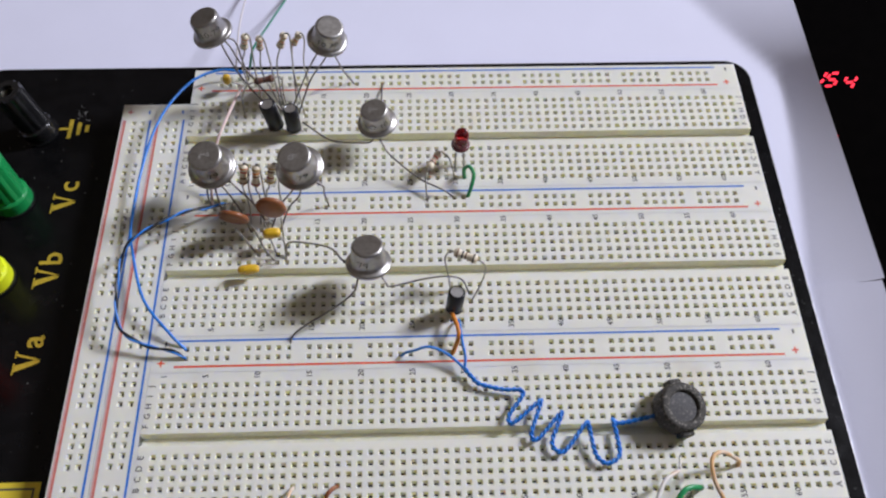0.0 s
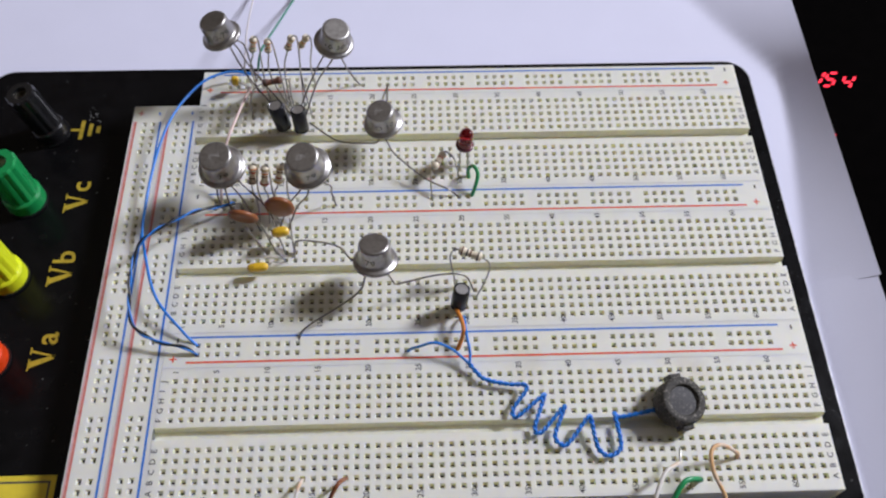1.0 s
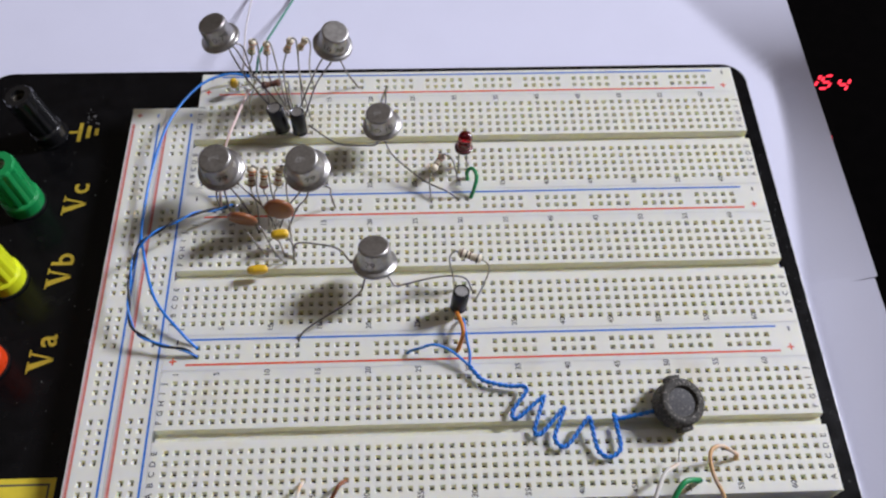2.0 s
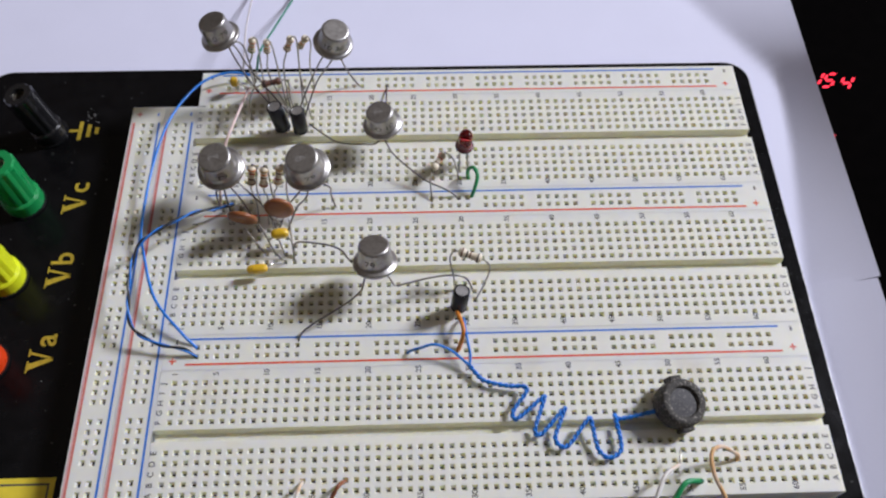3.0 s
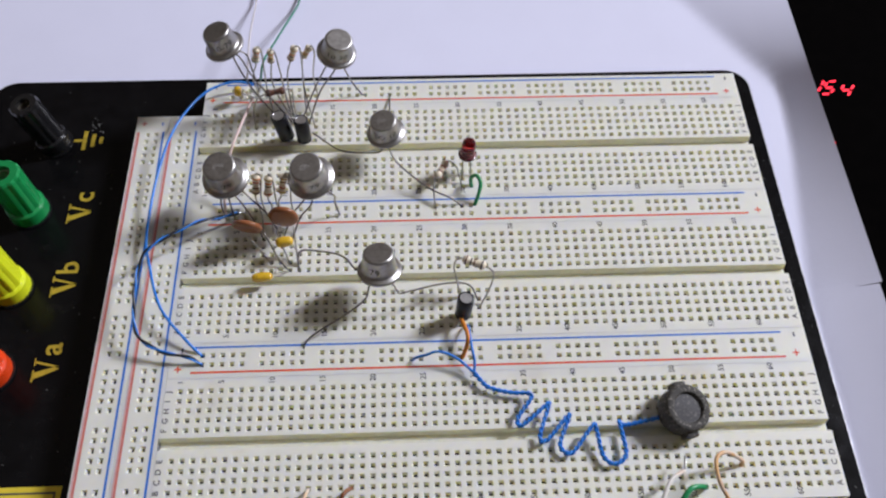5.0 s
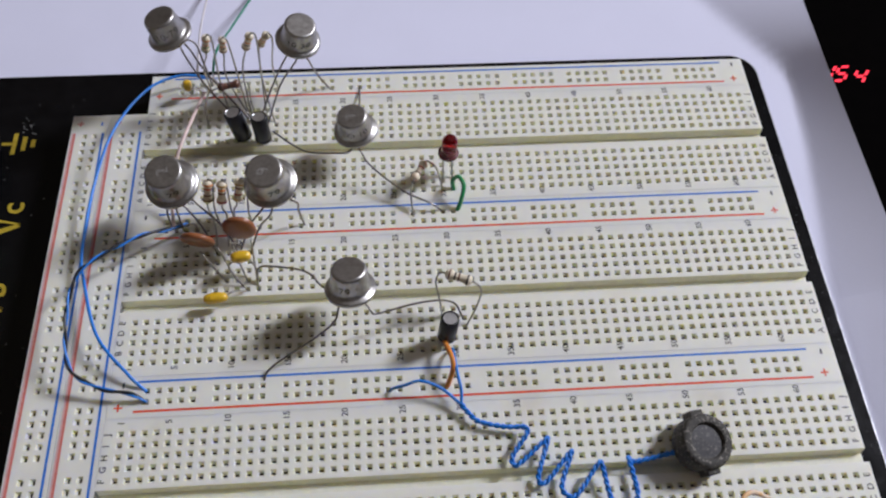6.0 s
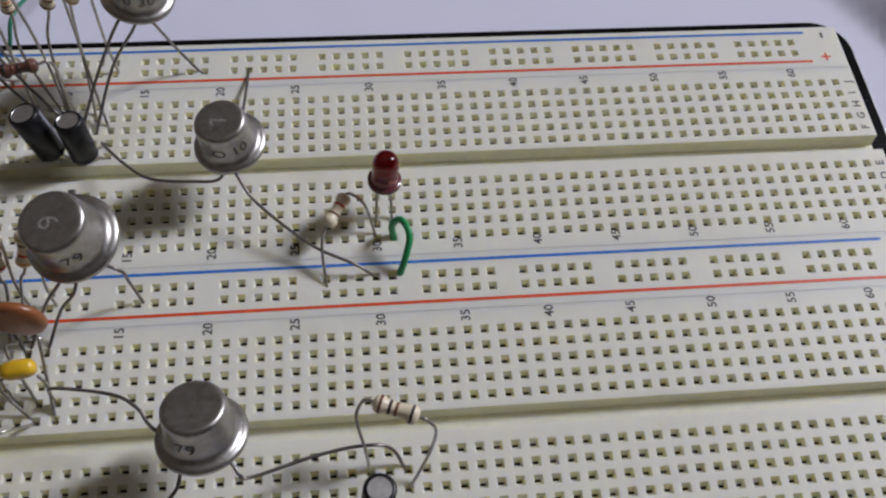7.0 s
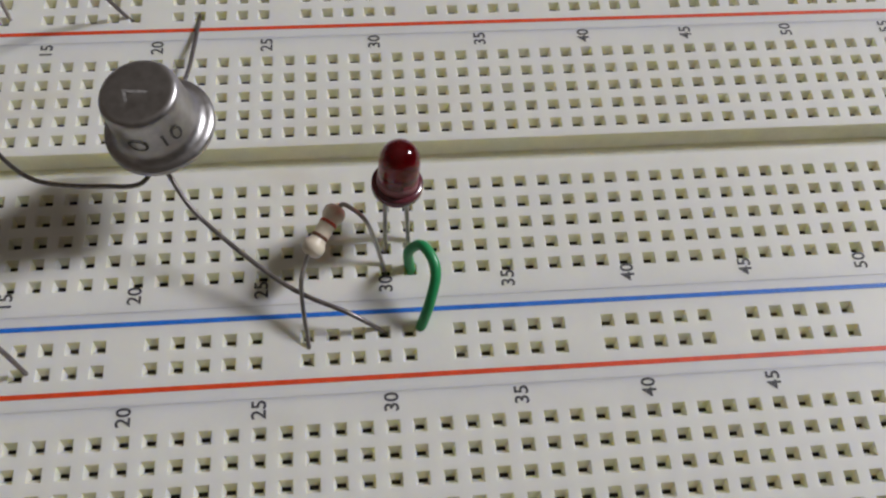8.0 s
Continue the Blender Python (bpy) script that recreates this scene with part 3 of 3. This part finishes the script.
def disc_capacitor(centre, radius, yaw, lean, leads, label):
    c = thing("disc_capacitor", label, "capacitor", "ceramic disc capacitors")
    m = pose(centre[0] * MM, centre[1] * MM, centre[2] * MM, 90 + lean, 0, yaw)
    prof = [(0, -1.0), (radius * 0.7, -0.95), (radius * 0.92, -0.65), (radius, 0), (radius * 0.92, 0.65), (radius * 0.7, 0.95), (0, 1.0)]
    part("disc", lathe(prof, 36, m), CERAMIC, c, smooth=True)
    for pts in leads:
        lead(c, pts, 0.25)
    return c


def dipped_capacitor(centre, size, yaw, tilt, leads, label):
    c = thing("dipped_capacitor", label, "capacitor", "small yellow capacitors")
    bm = bmesh.new()
    bmesh.ops.create_uvsphere(bm, u_segments=20, v_segments=12, radius=1.0)
    for v in bm.verts:
        v.co = Vector([math.copysign(abs(q) ** 0.7, q) * s / 2 * MM for q, s in zip(v.co, size)])
    bmesh.ops.transform(bm, matrix=pose(*[q * MM for q in centre], tilt, 0, yaw), verts=bm.verts[:])
    part("dipped_body", bm, YELLOW_DIP, c, smooth=True)
    for pts in leads:
        lead(c, pts, 0.24)
    return c


def hook_wire(name, pts, r, mat, label, bare_start=(), bare_end=(), group="hook-up wires"):
    w = thing(name, label, "wire", group)
    part("insulation", tube(pts, r, 10, 10), mat, w)
    for tip in (bare_start, bare_end):
        if tip:
            part("bare_end", tube(tip, min(0.3, r * 0.6), 7), WIRE, w, "bare tinned wire end")
    return w


# transistors, from the far corner towards the near side
transistor((8.2, 10.5, 18), (6.6, 10.6, 24.5), [
    [(11.3, 5.9, 17), (15.8, 2.0, 8), (22.9, -2.4, -1.0)],
    [(12.5, 7.4, 17), (16.1, 4.2, 11), (27.9, -5.1, -1.0)],
    [(13.6, 9.2, 17), (14.6, 9.6, 9), (15.2, 9.66, -1.0)]], "", "10-79", -72, "dull metal can transistor tilted back on long leads")
transistor((40.3, 9.3, 16), (41.8, 8.4, 23), [
    [(38.0, 6.3, 15), (33.0, 1.6, 8), (28.0, -5.1, -1.0)],
    [(40.3, 4.9, 15), (35.0, 1.6, 8), (30.5, -5.1, -1.0)],
    [(42.2, 5.1, 15), (43.9, 7.6, 6), (47.4, 7.12, -1.0)]], "", "10 30", -92, "shiny metal can transistor high on three long leads")
transistor((11.2, -32.1, 12), (10.7, -33.4, 19), [
    [(9.7, -36.9, 9), (9.0, -36.9, -1.0)],
    [(12.1, -37.8, 9), (11.6, -37.3, -1.0)],
    [(14.1, -37.0, 9.5), (17.6, -40.1, 4), (20.3, -44.45, -1.0)],
    [(15.9, -35.2, 9.5), (22.2, -39.7, 4), (25.4, -44.45, -1.0)]], "2", "79", -70, "dull metal can transistor with scratched lid number", scale=1.10)
transistor((34.4, -32.8, 12), (33.7, -34.2, 19), [
    [(32.2, -38.3, 9.5), (28.4, -39.4, 4), (25.4, -44.4, -1.0)],
    [(34.5, -38.7, 9.5), (30.8, -39.9, 4), (27.9, -44.4, -1.0)],
    [(40.0, -36.6, 9.5), (40.2, -36.1, 5), (41.3, -37.3, -1.0)]], "9", "79", -68, "dull metal can transistor with a circled lid mark", scale=1.11)
transistor((54.6, -15.3, 9), (53.8, -15.7, 16), [
    [(55.2, -9.6, 6.2), (55.3, -2.8, 2.8), (55.37, 9.66, -1.0)],
    [(53.2, -20.2, 7.5), (48.6, -20.6, 7), (42.1, -19.1, 6), (37.8, -15.6, 5), (32.8, -9.1, 2), (33.0, -7.6, -1.0)],
    [(55.4, -20.1, 7.5), (58.2, -23.7, 5), (66.1, -30.3, 3), (72.6, -33.5, 2), (76.1, -34.6, -1.0)]], "7", "O 10", -76, "dull metal can transistor beside the red lamp", scale=0.95)
transistor((52.9, -61.3, 10), (52.8, -59.5, 17), [
    [(50.5, -64.1, 8.5), (49.2, -67.4, 7), (44.8, -70.4, 5), (34.5, -75.7, 1.5), (32.5, -79.2, -1.0)],
    [(56.3, -64.6, 8.5), (57.3, -66.0, 8), (58.7, -66.2, 7), (66.8, -63.7, 6), (72.7, -62.5, 5), (76.6, -62.5, 3), (78.6, -64.8, -1.0)],
    [(46.4, -59.6, 8.8), (44.1, -56.7, 9), (40.3, -54.3, 8), (32.6, -52.6, 7), (30.7, -51.9, 3), (30.5, -52.1, -1.0)]], "", "79", -105, "dull metal can transistor standing clear of the others")

# lone resistors
resistor((74.5, -58.3, 10.2), (80.4, -60.6, 9.8), [
    [(73.3, -58.0, 10), (72.2, -59.9, 9), (73.1, -62.8, 5), (73.7, -64.8, -1.0)],
    [(81.3, -61.1, 9.8), (82.5, -62.1, 8), (81.4, -64.2, 4), (78.7, -67.3, -1.0)]], ("brown", "black", "brown", "", "black"), label="beige striped resistor arched over the board")
resistor((68.9, -27.6, 4.6), (71.5, -23.6, 5.4), [
    [(68.3, -28.6, 4), (67.8, -31.3, 3), (68.4, -37.3, -1.0)],
    [(72.5, -23.1, 5.6), (74.3, -24.5, 5), (75.2, -25.6, 2.5), (76.2, -27.9, -1.0)]], ("", "brown", "", "red", ""), label="beige resistor leaning beside the red lamp", scale=0.92)

# upright resistors at the far corner
resistor((17.1, 5.7, 17), (18.4, 5.5, 22.5), [
    [(16.9, 6.0, 15), (15.1, 6.5, 9), (16.0, 5.4, 0.0)],
    [(19.1, 5.0, 23.4), (19.8, 4.3, 21.5), (19.1, 4.0, 8), (20.5, -0.1, -1.0)]], ("green", "green", "orange", "", "orange"), label="beige resistor standing upright on long leads", scale=0.9)
resistor((21.6, 5.5, 17), (22.3, 5.0, 22), [
    [(21.4, 5.9, 15), (21.4, 3.2, 9), (27.9, -5.0, -1.0)],
    [(23.0, 4.4, 23), (23.8, 3.9, 20.5), (24.1, 4.0, 8), (25.4, 0.0, -1.0)]], ("brown", "brown", "orange", "", "orange"), label="beige resistor standing upright on long leads", scale=0.85)
resistor((27.2, 6.2, 17), (29.1, 6.2, 22), [
    [(26.7, 6.6, 15), (25.6, 4.6, 11), (26.3, -0.6, 3), (28.0, -5.0, -1.0)],
    [(29.9, 5.7, 22.8), (30.7, 5.0, 21.5), (30.1, 3.8, 8), (30.5, -2.5, -1.0)]], ("brown", "brown", "orange", "", "gold"), label="beige resistor standing upright on long leads", scale=0.9)
resistor((31.1, 6.5, 18), (33.3, 6.0, 22), [
    [(30.5, 6.6, 16.5), (30.2, 3.8, 8), (33.0, -5.1, -1.0)],
    [(34.0, 5.6, 22.8), (34.5, 5.5, 20), (32.6, 8.9, 7), (33.4, 7.12, -1.0)]], ("gold", "yellow", "orange", "", "gold"), label="beige resistor standing upright on long leads", scale=0.85)
resistor((19.8, -3.2, 13), (25.7, -1.8, 13), [
    [(18.8, -3.6, 12.6), (17.2, -3.7, 11), (15.0, -2.2, 4), (15.3, -5.1, -1.0)],
    [(26.8, -1.1, 12.8), (27.4, -1.0, 11), (27.1, -1.1, 5), (28.0, -2.6, -1.0)]], ("black", "brown", "black", "", "brown"), body=BROWN_BODY, label="dark brown striped resistor bridging over the leads", scale=0.9)

# upright resistors between the two near cans
for pa, pb, la, lb, bands in (
        ((18.0, -32.6, 5), (18.9, -30.1, 10.4), [(18.0, -33.6, 3.8), (19.7, -37.9, 2.2), (20.3, -44.4, -1.0)], [(19.3, -30.2, 11.3), (20.0, -30.5, 9.5), (19.6, -33.9, 4), (21.1, -37.3, -1.0)], ("brown", "brown", "", "red", "orange")),
        ((21.5, -33.4, 5), (22.3, -30.5, 10.4), [(21.6, -34.2, 3.8), (22.5, -35.9, 3), (22.9, -44.4, -1.0)], [(22.6, -30.6, 11.3), (23.3, -31.2, 9.5), (23.8, -34.9, 4), (25.1, -37.3, -1.0)], ("red", "", "brown", "orange", "gold")),
        ((25.2, -32.5, 5), (26.6, -30.2, 10.4), [(24.9, -33.3, 4), (24.3, -34.9, 3), (25.4, -44.4, -1.0)], [(27.3, -30.3, 11.2), (28.1, -30.7, 9.5), (27.9, -35.0, 4), (28.8, -37.3, -1.0)], ("gold", "red", "", "brown", "gold"))):
    resistor(pa, pb, [la, lb], bands, label="beige striped resistor upright between two metal cans", scale=1.0)

# capacitors
can_capacitor((74.2, -70.2, 1.6), (74.9, -69.3, 9.2), 2.15, [[(73.7, -70.1, 2), (73.4, -70.0, -1.0)], [(75.0, -69.9, 2), (75.2, -70.0, -1.0)]], "small black electrolytic capacitor above the orange wire", 60)
can_capacitor((25.1, -10.2, 1.8), (23.7, -9.8, 11.2), 2.3, [[(24.4, -10.1, 2.2), (25.4, -10.2, -1.0)], [(25.5, -10.2, 2.2), (27.9, -10.2, -1.0)]], "black electrolytic capacitor leaning to one side", 20)
can_capacitor((30.3, -11.3, 1.8), (30.1, -10.6, 10.2), 2.15, [[(29.8, -11.1, 2.2), (30.5, -10.2, -1.0)], [(30.8, -11.1, 2.2), (33.0, -10.2, -1.0)]], "small black electrolytic capacitor beside a taller one", 40)
disc_capacitor((17.3, -45.6, 8.4), 4.15, -10, 16, [
    [(17.4, -46.8, 5), (18.0, -47.7, 5), (22.9, -52.07, -1.0)], [(20.4, -46.5, 6), (21.9, -47.1, 6), (25.4, -52.07, -1.0)]], "rust brown ceramic disc capacitor lying tilted")
disc_capacitor((26.9, -43.0, 8.8), 4.1, -5, -2, [
    [(26.1, -44.8, 5.2), (25.1, -46.4, 6), (27.9, -52.07, -1.0)], [(29.4, -44.8, 6), (29.5, -45.8, 6), (30.5, -54.6, -1.0)]], "rust brown ceramic disc capacitor standing upright")
dipped_capacitor((27.1, -49.2, 6), (4.8, 2.6, 3.0), 8, 10, [
    [(25.3, -49.7, 5), (24.2, -51.0, 4), (27.9, -54.6, -1.0)], [(29.4, -49.8, 5), (30.3, -51.0, 3), (30.5, -54.6, -1.0)]], "small yellow dipped capacitor among thin leads")
dipped_capacitor((21.4, -58.5, 3.4), (5.6, 2.4, 2.4), 5, 0, [
    [(23.9, -57.8, 3.4), (25.5, -56.7, 3), (27.9, -54.6, -1.0)]], "small yellow dipped capacitor lying over the groove")
dipped_capacitor((9.8, 5.5, 4.6), (2.2, 2.4, 3.4), 0, 0, [
    [(9.3, 6.0, 3.5), (9.7, 7.1, -1.0)], [(10.2, 6.0, 3.5), (14.7, 7.1, -1.0)]], "tiny yellow capacitor at the corner of the board")


# red lamp
def red_lamp(x, y, z):
    t = thing("led", "dark red clear light-emitting diode, unlit, on two legs", "led")
    m = pose(x * MM, y * MM, z * MM, -3, 4, 0)
    part("lens", lathe([(0, 1.0), (1.98, 1.0), (2.03, 1.9), (2.03, 4.6), (1.9, 5.3), (1.6, 5.95), (1.1, 6.4), (0.55, 6.6), (0, 6.65)], 40, m), LED_EPOXY, t, "dark clear red dome", smooth=True)
    part("collar", lathe([(2.0, 0.95), (2.10, 1.0), (2.10, 2.05), (2.04, 2.12)], 40, m), LED_FROST, t, "frosted pinkish band", smooth=True)
    part("flange", lathe([(0, 0), (2.55, 0), (2.62, 0.12), (2.62, 0.85), (2.5, 1.0), (2.05, 1.02)], 40, m), LED_RIM, t, smooth=True)
    cup = box(-1.0, 0.3, -0.2, 0.2, 0.3, 1.9, 0.1)
    bmesh.ops.transform(cup, matrix=m, verts=cup.verts[:])
    part("anvil", cup, DARK_WIRE, t)
    lead(t, [(x - 1.2, y, z + 0.3), (x - 1.25, y - 0.6, z - 2.5), (76.2, -25.4, -1.0)], 0.25)
    lead(t, [(x + 1.0, y, z + 0.3), (x + 0.95, y - 0.6, z - 2.5), (78.74, -25.4, -1.0)], 0.25)
    return t


red_lamp(77.7, -21.5, 6)

# wires
hook_wire("jumper_wire", [(78.8, -27.9, -0.5), (78.6, -27.2, 2.6), (80.0, -27.6, 4.6), (81.1, -30.2, 4.4), (80.4, -32.8, 2.4), (79.3, -34.6, -0.5)], 0.55, GREEN_PVC, "short green jumper wire bent beside the red lamp")
hook_wire("jumper_wire", [(73.8, -71.2, 2), (73.8, -72.6, 3.2), (74.9, -76.5, 4.2), (75.0, -79.0, 3.4), (73.6, -81.8, -0.5)], 0.55, ORANGE_PVC, "short orange jumper wire under the small capacitor")
hook_wire("jumper_wire", [(14.4, 10.1, 2.6), (6.9, 9.5, 4), (-0.7, 3.8, 5), (-7.1, -9.9, 6), (-10.5, -25.4, 4), (-11.1, -43.8, 3), (-9.3, -52.8, 3), (-4.2, -67.0, 4), (3.1, -75.8, 2), (7.0, -79.2, -0.5)], 0.38, BLUE_PVC, "long thin blue jumper wire looping over the side strips",
          bare_start=[(14.4, 10.1, 2.6), (16.1, 10.1, 1.6), (17.3, 9.6, -1.0)])


def twisted(name, pts, r, gap, turns_per_mm, mats, label, ends=()):
    path = smooth_path(pts, 14)
    w = thing(name, label, "wire", "twisted wires")
    strands = ([], [])
    s, up = 0.0, None
    for i, p in enumerate(path):
        d = (path[min(i + 1, len(path) - 1)] - path[max(i - 1, 0)]).normalized()
        if i:
            s += (p - path[i - 1]).length
        side = d.cross(Vector((0, 0, 1)))
        side = side.normalized() if side.length > 0.05 else Vector((1, 0, 0))
        over = side.cross(d)
        a = s * turns_per_mm * 2 * math.pi
        off = gap * (math.cos(a) * side + math.sin(a) * over)
        strands[0].append(p + off)
        strands[1].append(p - off)
    for st, mat, thick in zip(strands, mats, r):
        part("strand", tube(st, thick, 8, raw=True), mat, w)
    for e in ends:
        part("bare_end", tube(e, 0.26, 7), WIRE, w, "bare tinned wire end")
    return w


twisted("jumper_pair", [(13.0, -36.9, 2), (8.6, -40.3, 5), (3.6, -43.6, 8), (-5.5, -51.0, 10), (-9.4, -56.3, 9), (-10.1, -66.8, 7), (-8.4, -75.4, 5), (-2.7, -79.0, 3), (4.4, -80.6, 2), (7.3, -81.8, 0.0)], (0.27, 0.36), 0.25, 0.09,
        (BLUE_PVC, BLACK_PVC), "blue and black wire pair loosely twisted in an arc", ends=([(7.3, -81.8, 0.2), (7.3, -81.8, -1.0)], [(13.0, -36.9, 2), (14.5, -36.4, 1), (14.7, -37.3, -1.0)]))
cable = twisted("speaker_cable", [(120.7, -100.4, 3), (112.6, -101.5, 1.6), (111.2, -100.6, 1.6), (111.5, -103.7, 1.6), (111.6, -109.1, 1.6), (108.5, -111.1, 1.6), (106.1, -108.9, 1.6), (105.2, -103.4, 2.4), (104.4, -101.7, 2.6), (99.5, -107.4, 1.6), (97.4, -108.1, 1.6), (96.1, -105.7, 1.6), (98.5, -100.0, 2.4), (98.4, -99.2, 2.6), (92.9, -104.8, 1.6), (91.4, -103.6, 1.6), (93.9, -96.8, 2.4), (93.7, -96.0, 2.6), (87.3, -100.8, 1.6), (86.4, -98.9, 1.6), (89.9, -94.3, 2.4), (89.4, -92.7, 2), (85.5, -92.3, 1.6), (79.9, -90.8, 1.6), (77.9, -88.9, 1.6), (76.3, -86.8, 2)], (0.33, 0.33), 0.31, 0.34,
                (BLUE_PVC, BLUE_PVC), "thin blue twisted speaker cable lying in zigzag loops")
part("tail", tube([(76.3, -86.8, 2), (72.0, -83.2, 3), (67.7, -81.7, 4), (64.1, -82.1, 3), (61.6, -82.1, 1.4), (60.7, -81.8, -1.0)], 0.36, 8, 10), BLUE_PVC, cable, "untwisted blue wire tail")
part("tail", tube([(76.3, -86.8, 2), (76.5, -84.1, 3), (75.9, -80.4, 4), (75.4, -74.0, 2.4), (75.2, -72.6, -1.0)], 0.36, 8, 10), BLUE_PVC, cable, "untwisted blue wire tail")

twist = hook_wire("stray_wire", [(8.6, 60.0, -11.0), (10.4, 32.0, 0.0), (12.9, 13.0, 8.0), (12.5, 9.1, 6.0)], 0.34, LILAC_PVC, "pale greyish white wire leading off the far edge", bare_end=[(12.5, 9.1, 6.0), (13.3, 7.7, 3.0), (14.7, 7.1, -1.0)])
part("far_run", tube([(8.6, 60.0, -11.0), (8.4, 78.0, -12.2), (14.0, 140.0, -12.2), (40.0, 240.0, -12.2)], 0.34, 8), LILAC_PVC, twist)
green = hook_wire("stray_wire", [(23.0, 57.0, -10.5), (19.2, 33.0, -1.0), (17.3, 15.6, 7.0), (16.1, 10.4, 4.0)], 0.36, TEAL_PVC, "dark green wire leading off the far edge", bare_end=[(16.1, 10.4, 4.0), (15.7, 9.7, 1.5), (14.7, 9.66, -1.0)])
part("far_run", tube([(23.0, 57.0, -10.5), (26.4, 76.0, -12.2), (42.0, 140.0, -12.2), (88.0, 240.0, -12.2)], 0.36, 8), TEAL_PVC, green)
hook_wire("jumper_wire", [(14.8, 1.6, 6), (13.6, -8.5, 9), (12.6, -18.2, 12), (11.0, -23.3, 10.5), (9.1, -29.2, 5), (9.0, -36.8, -0.5)], 0.42, PINK_PVC, "pinkish white jumper wire running under a metal can",
          bare_start=[(14.8, 1.6, 6), (15.2, 3.7, 3.5), (17.3, 7.0, -1.0)])
hook_wire("jumper_wire", [(116.7, -124.1, 4), (117.0, -122.4, 6), (119.9, -117.0, 6.4), (124.0, -114.2, 5)], 0.5, WHITE_PVC, "stiff white and orange striped wire, one end loose", bare_end=[(124.0, -114.2, 5), (124.5, -113.1, 4.4), (125.2, -110.4, 3.8)])
hook_wire("jumper_wire", [(120.5, -124.7, 3), (121.9, -121.8, 5), (124.6, -118.7, 6), (128.7, -117.8, 3.6), (129.5, -116.9, -0.5)], 0.65, GREEN_PVC, "short green jumper wire at the near strip")
hook_wire("jumper_wire", [(134.9, -125.4, 1), (133.7, -121.7, 3.6), (131.3, -116.9, 6.2), (131.4, -112.3, 7), (134.4, -110.5, 6), (139.0, -111.3, 2.2), (139.7, -111.76, -0.5)], 0.48, WHITE_PVC, "white and orange striped jumper wire in an arch")
hook_wire("jumper_wire", [(41.5, -122.3, 0.5), (43.0, -119.1, 3.2), (44.7, -116.7, 4.6), (45.7, -114.3, -0.5)], 0.5, BROWN_PVC, "short brown jumper wire at the near strip")
hook_wire("jumper_wire", [(33.8, -122.1, 1.5), (34.8, -119.3, 3.6), (35.4, -116.6, 3.2), (35.6, -114.3, -0.5)], 0.4, WHITE_PVC, "short white jumper wire at the near strip")


# speaker capsule
def capsule():
    t = thing("speaker_capsule", "round dusty black rubber speaker capsule lying tilted", "speaker")
    m = pose(0.1269, -0.0989, 0.0036, 8, 12, 0) @ Matrix.Scale(0.83, 4)
    housing = part("housing", lathe([(0, -3.6), (6.3, -3.6), (6.9, -3.1), (7.05, -2.0), (7.05, 2.6), (6.7, 3.3), (6.2, 3.5), (4.9, 3.5), (4.6, 3.35), (4.4, 2.7), (4.1, 2.45), (2.6, 2.4), (2.3, 2.2), (0, 2.15)], 48, m), RUBBER, t, smooth=True)
    part("diaphragm", lathe([(4.35, 2.6), (4.0, 2.6), (3.0, 2.64), (1.5, 2.7), (0, 2.74)], 40, m), CONE, housing, "dark dusty diaphragm")
    for a, w in ((100, 1.9), (-80, 1.9)):
        bm = box(6.6, 8.3, -w, w, -2.6, 1.9, 0.4)
        bmesh.ops.transform(bm, matrix=m @ pose(0, 0, 0, 0, 0, a), verts=bm.verts[:])
        part("side_lug", bm, RUBBER, housing)
    return t


capsule()


# instrument beside the paper
def segment_digit(parent, ch, x, y, z, w, h, lean):
    seg = {"1": "bc", "5": "afgcd", "4": "fgbc"}[ch]
    t = h * 0.16
    where = {"a": (0, h, w, 0), "d": (0, 0, w, 0), "g": (0, h / 2, w, 0), "f": (0, h / 2, 0, h / 2), "b": (w, h / 2, 0, h / 2), "e": (0, 0, 0, h / 2), "c": (w, 0, 0, h / 2)}
    for s in seg:
        x0, y0, dx, dy = where[s]
        if dx:
            q = (x0 + t * 0.7, x0 + dx - t * 0.7, y0 - t / 2, y0 + t / 2)
        else:
            q = (x0 - t / 2, x0 + t / 2, y0 + t * 0.6, y0 + dy - t * 0.6)
        bm = box(q[0], q[1], q[2], q[3], 0, 0.05)
        for v in bm.verts:
            v.co.x += v.co.y * lean
        bmesh.ops.translate(bm, vec=Vector((x, y, z)) * MM, verts=bm.verts[:])
        part("digit_segment", bm, DIGIT, parent)


SHELF = -60.0
tagged(part("side_cabinet", box(197.0, 620, -550, 750, RZ0 / MM, SHELF, 2.0), CASE), "black side cabinet standing against the table", "cabinet")
meter = thing("bench_meter", "black bench instrument with glowing red digits beside paper", "instrument", at=(0, 0, 0))
part("case", box(197.3, 238, -190, 90, SHELF, -20.0, 0.6), CASE, meter)
for ch, dx, dy in (("1", 197.6, 22.0), ("5", 201.9, 21.2), ("4", 207.4, 19.9)):
    segment_digit(meter, ch, dx, dy, -19.98, 3.4, 5.6, 0.68)
part("indicator_lamp", lathe([(0, 0), (0.45, 0), (0.4, 0.2), (0, 0.3)], 12, pose(0.2008, 0.0002, -0.01998)), DIGIT, meter)
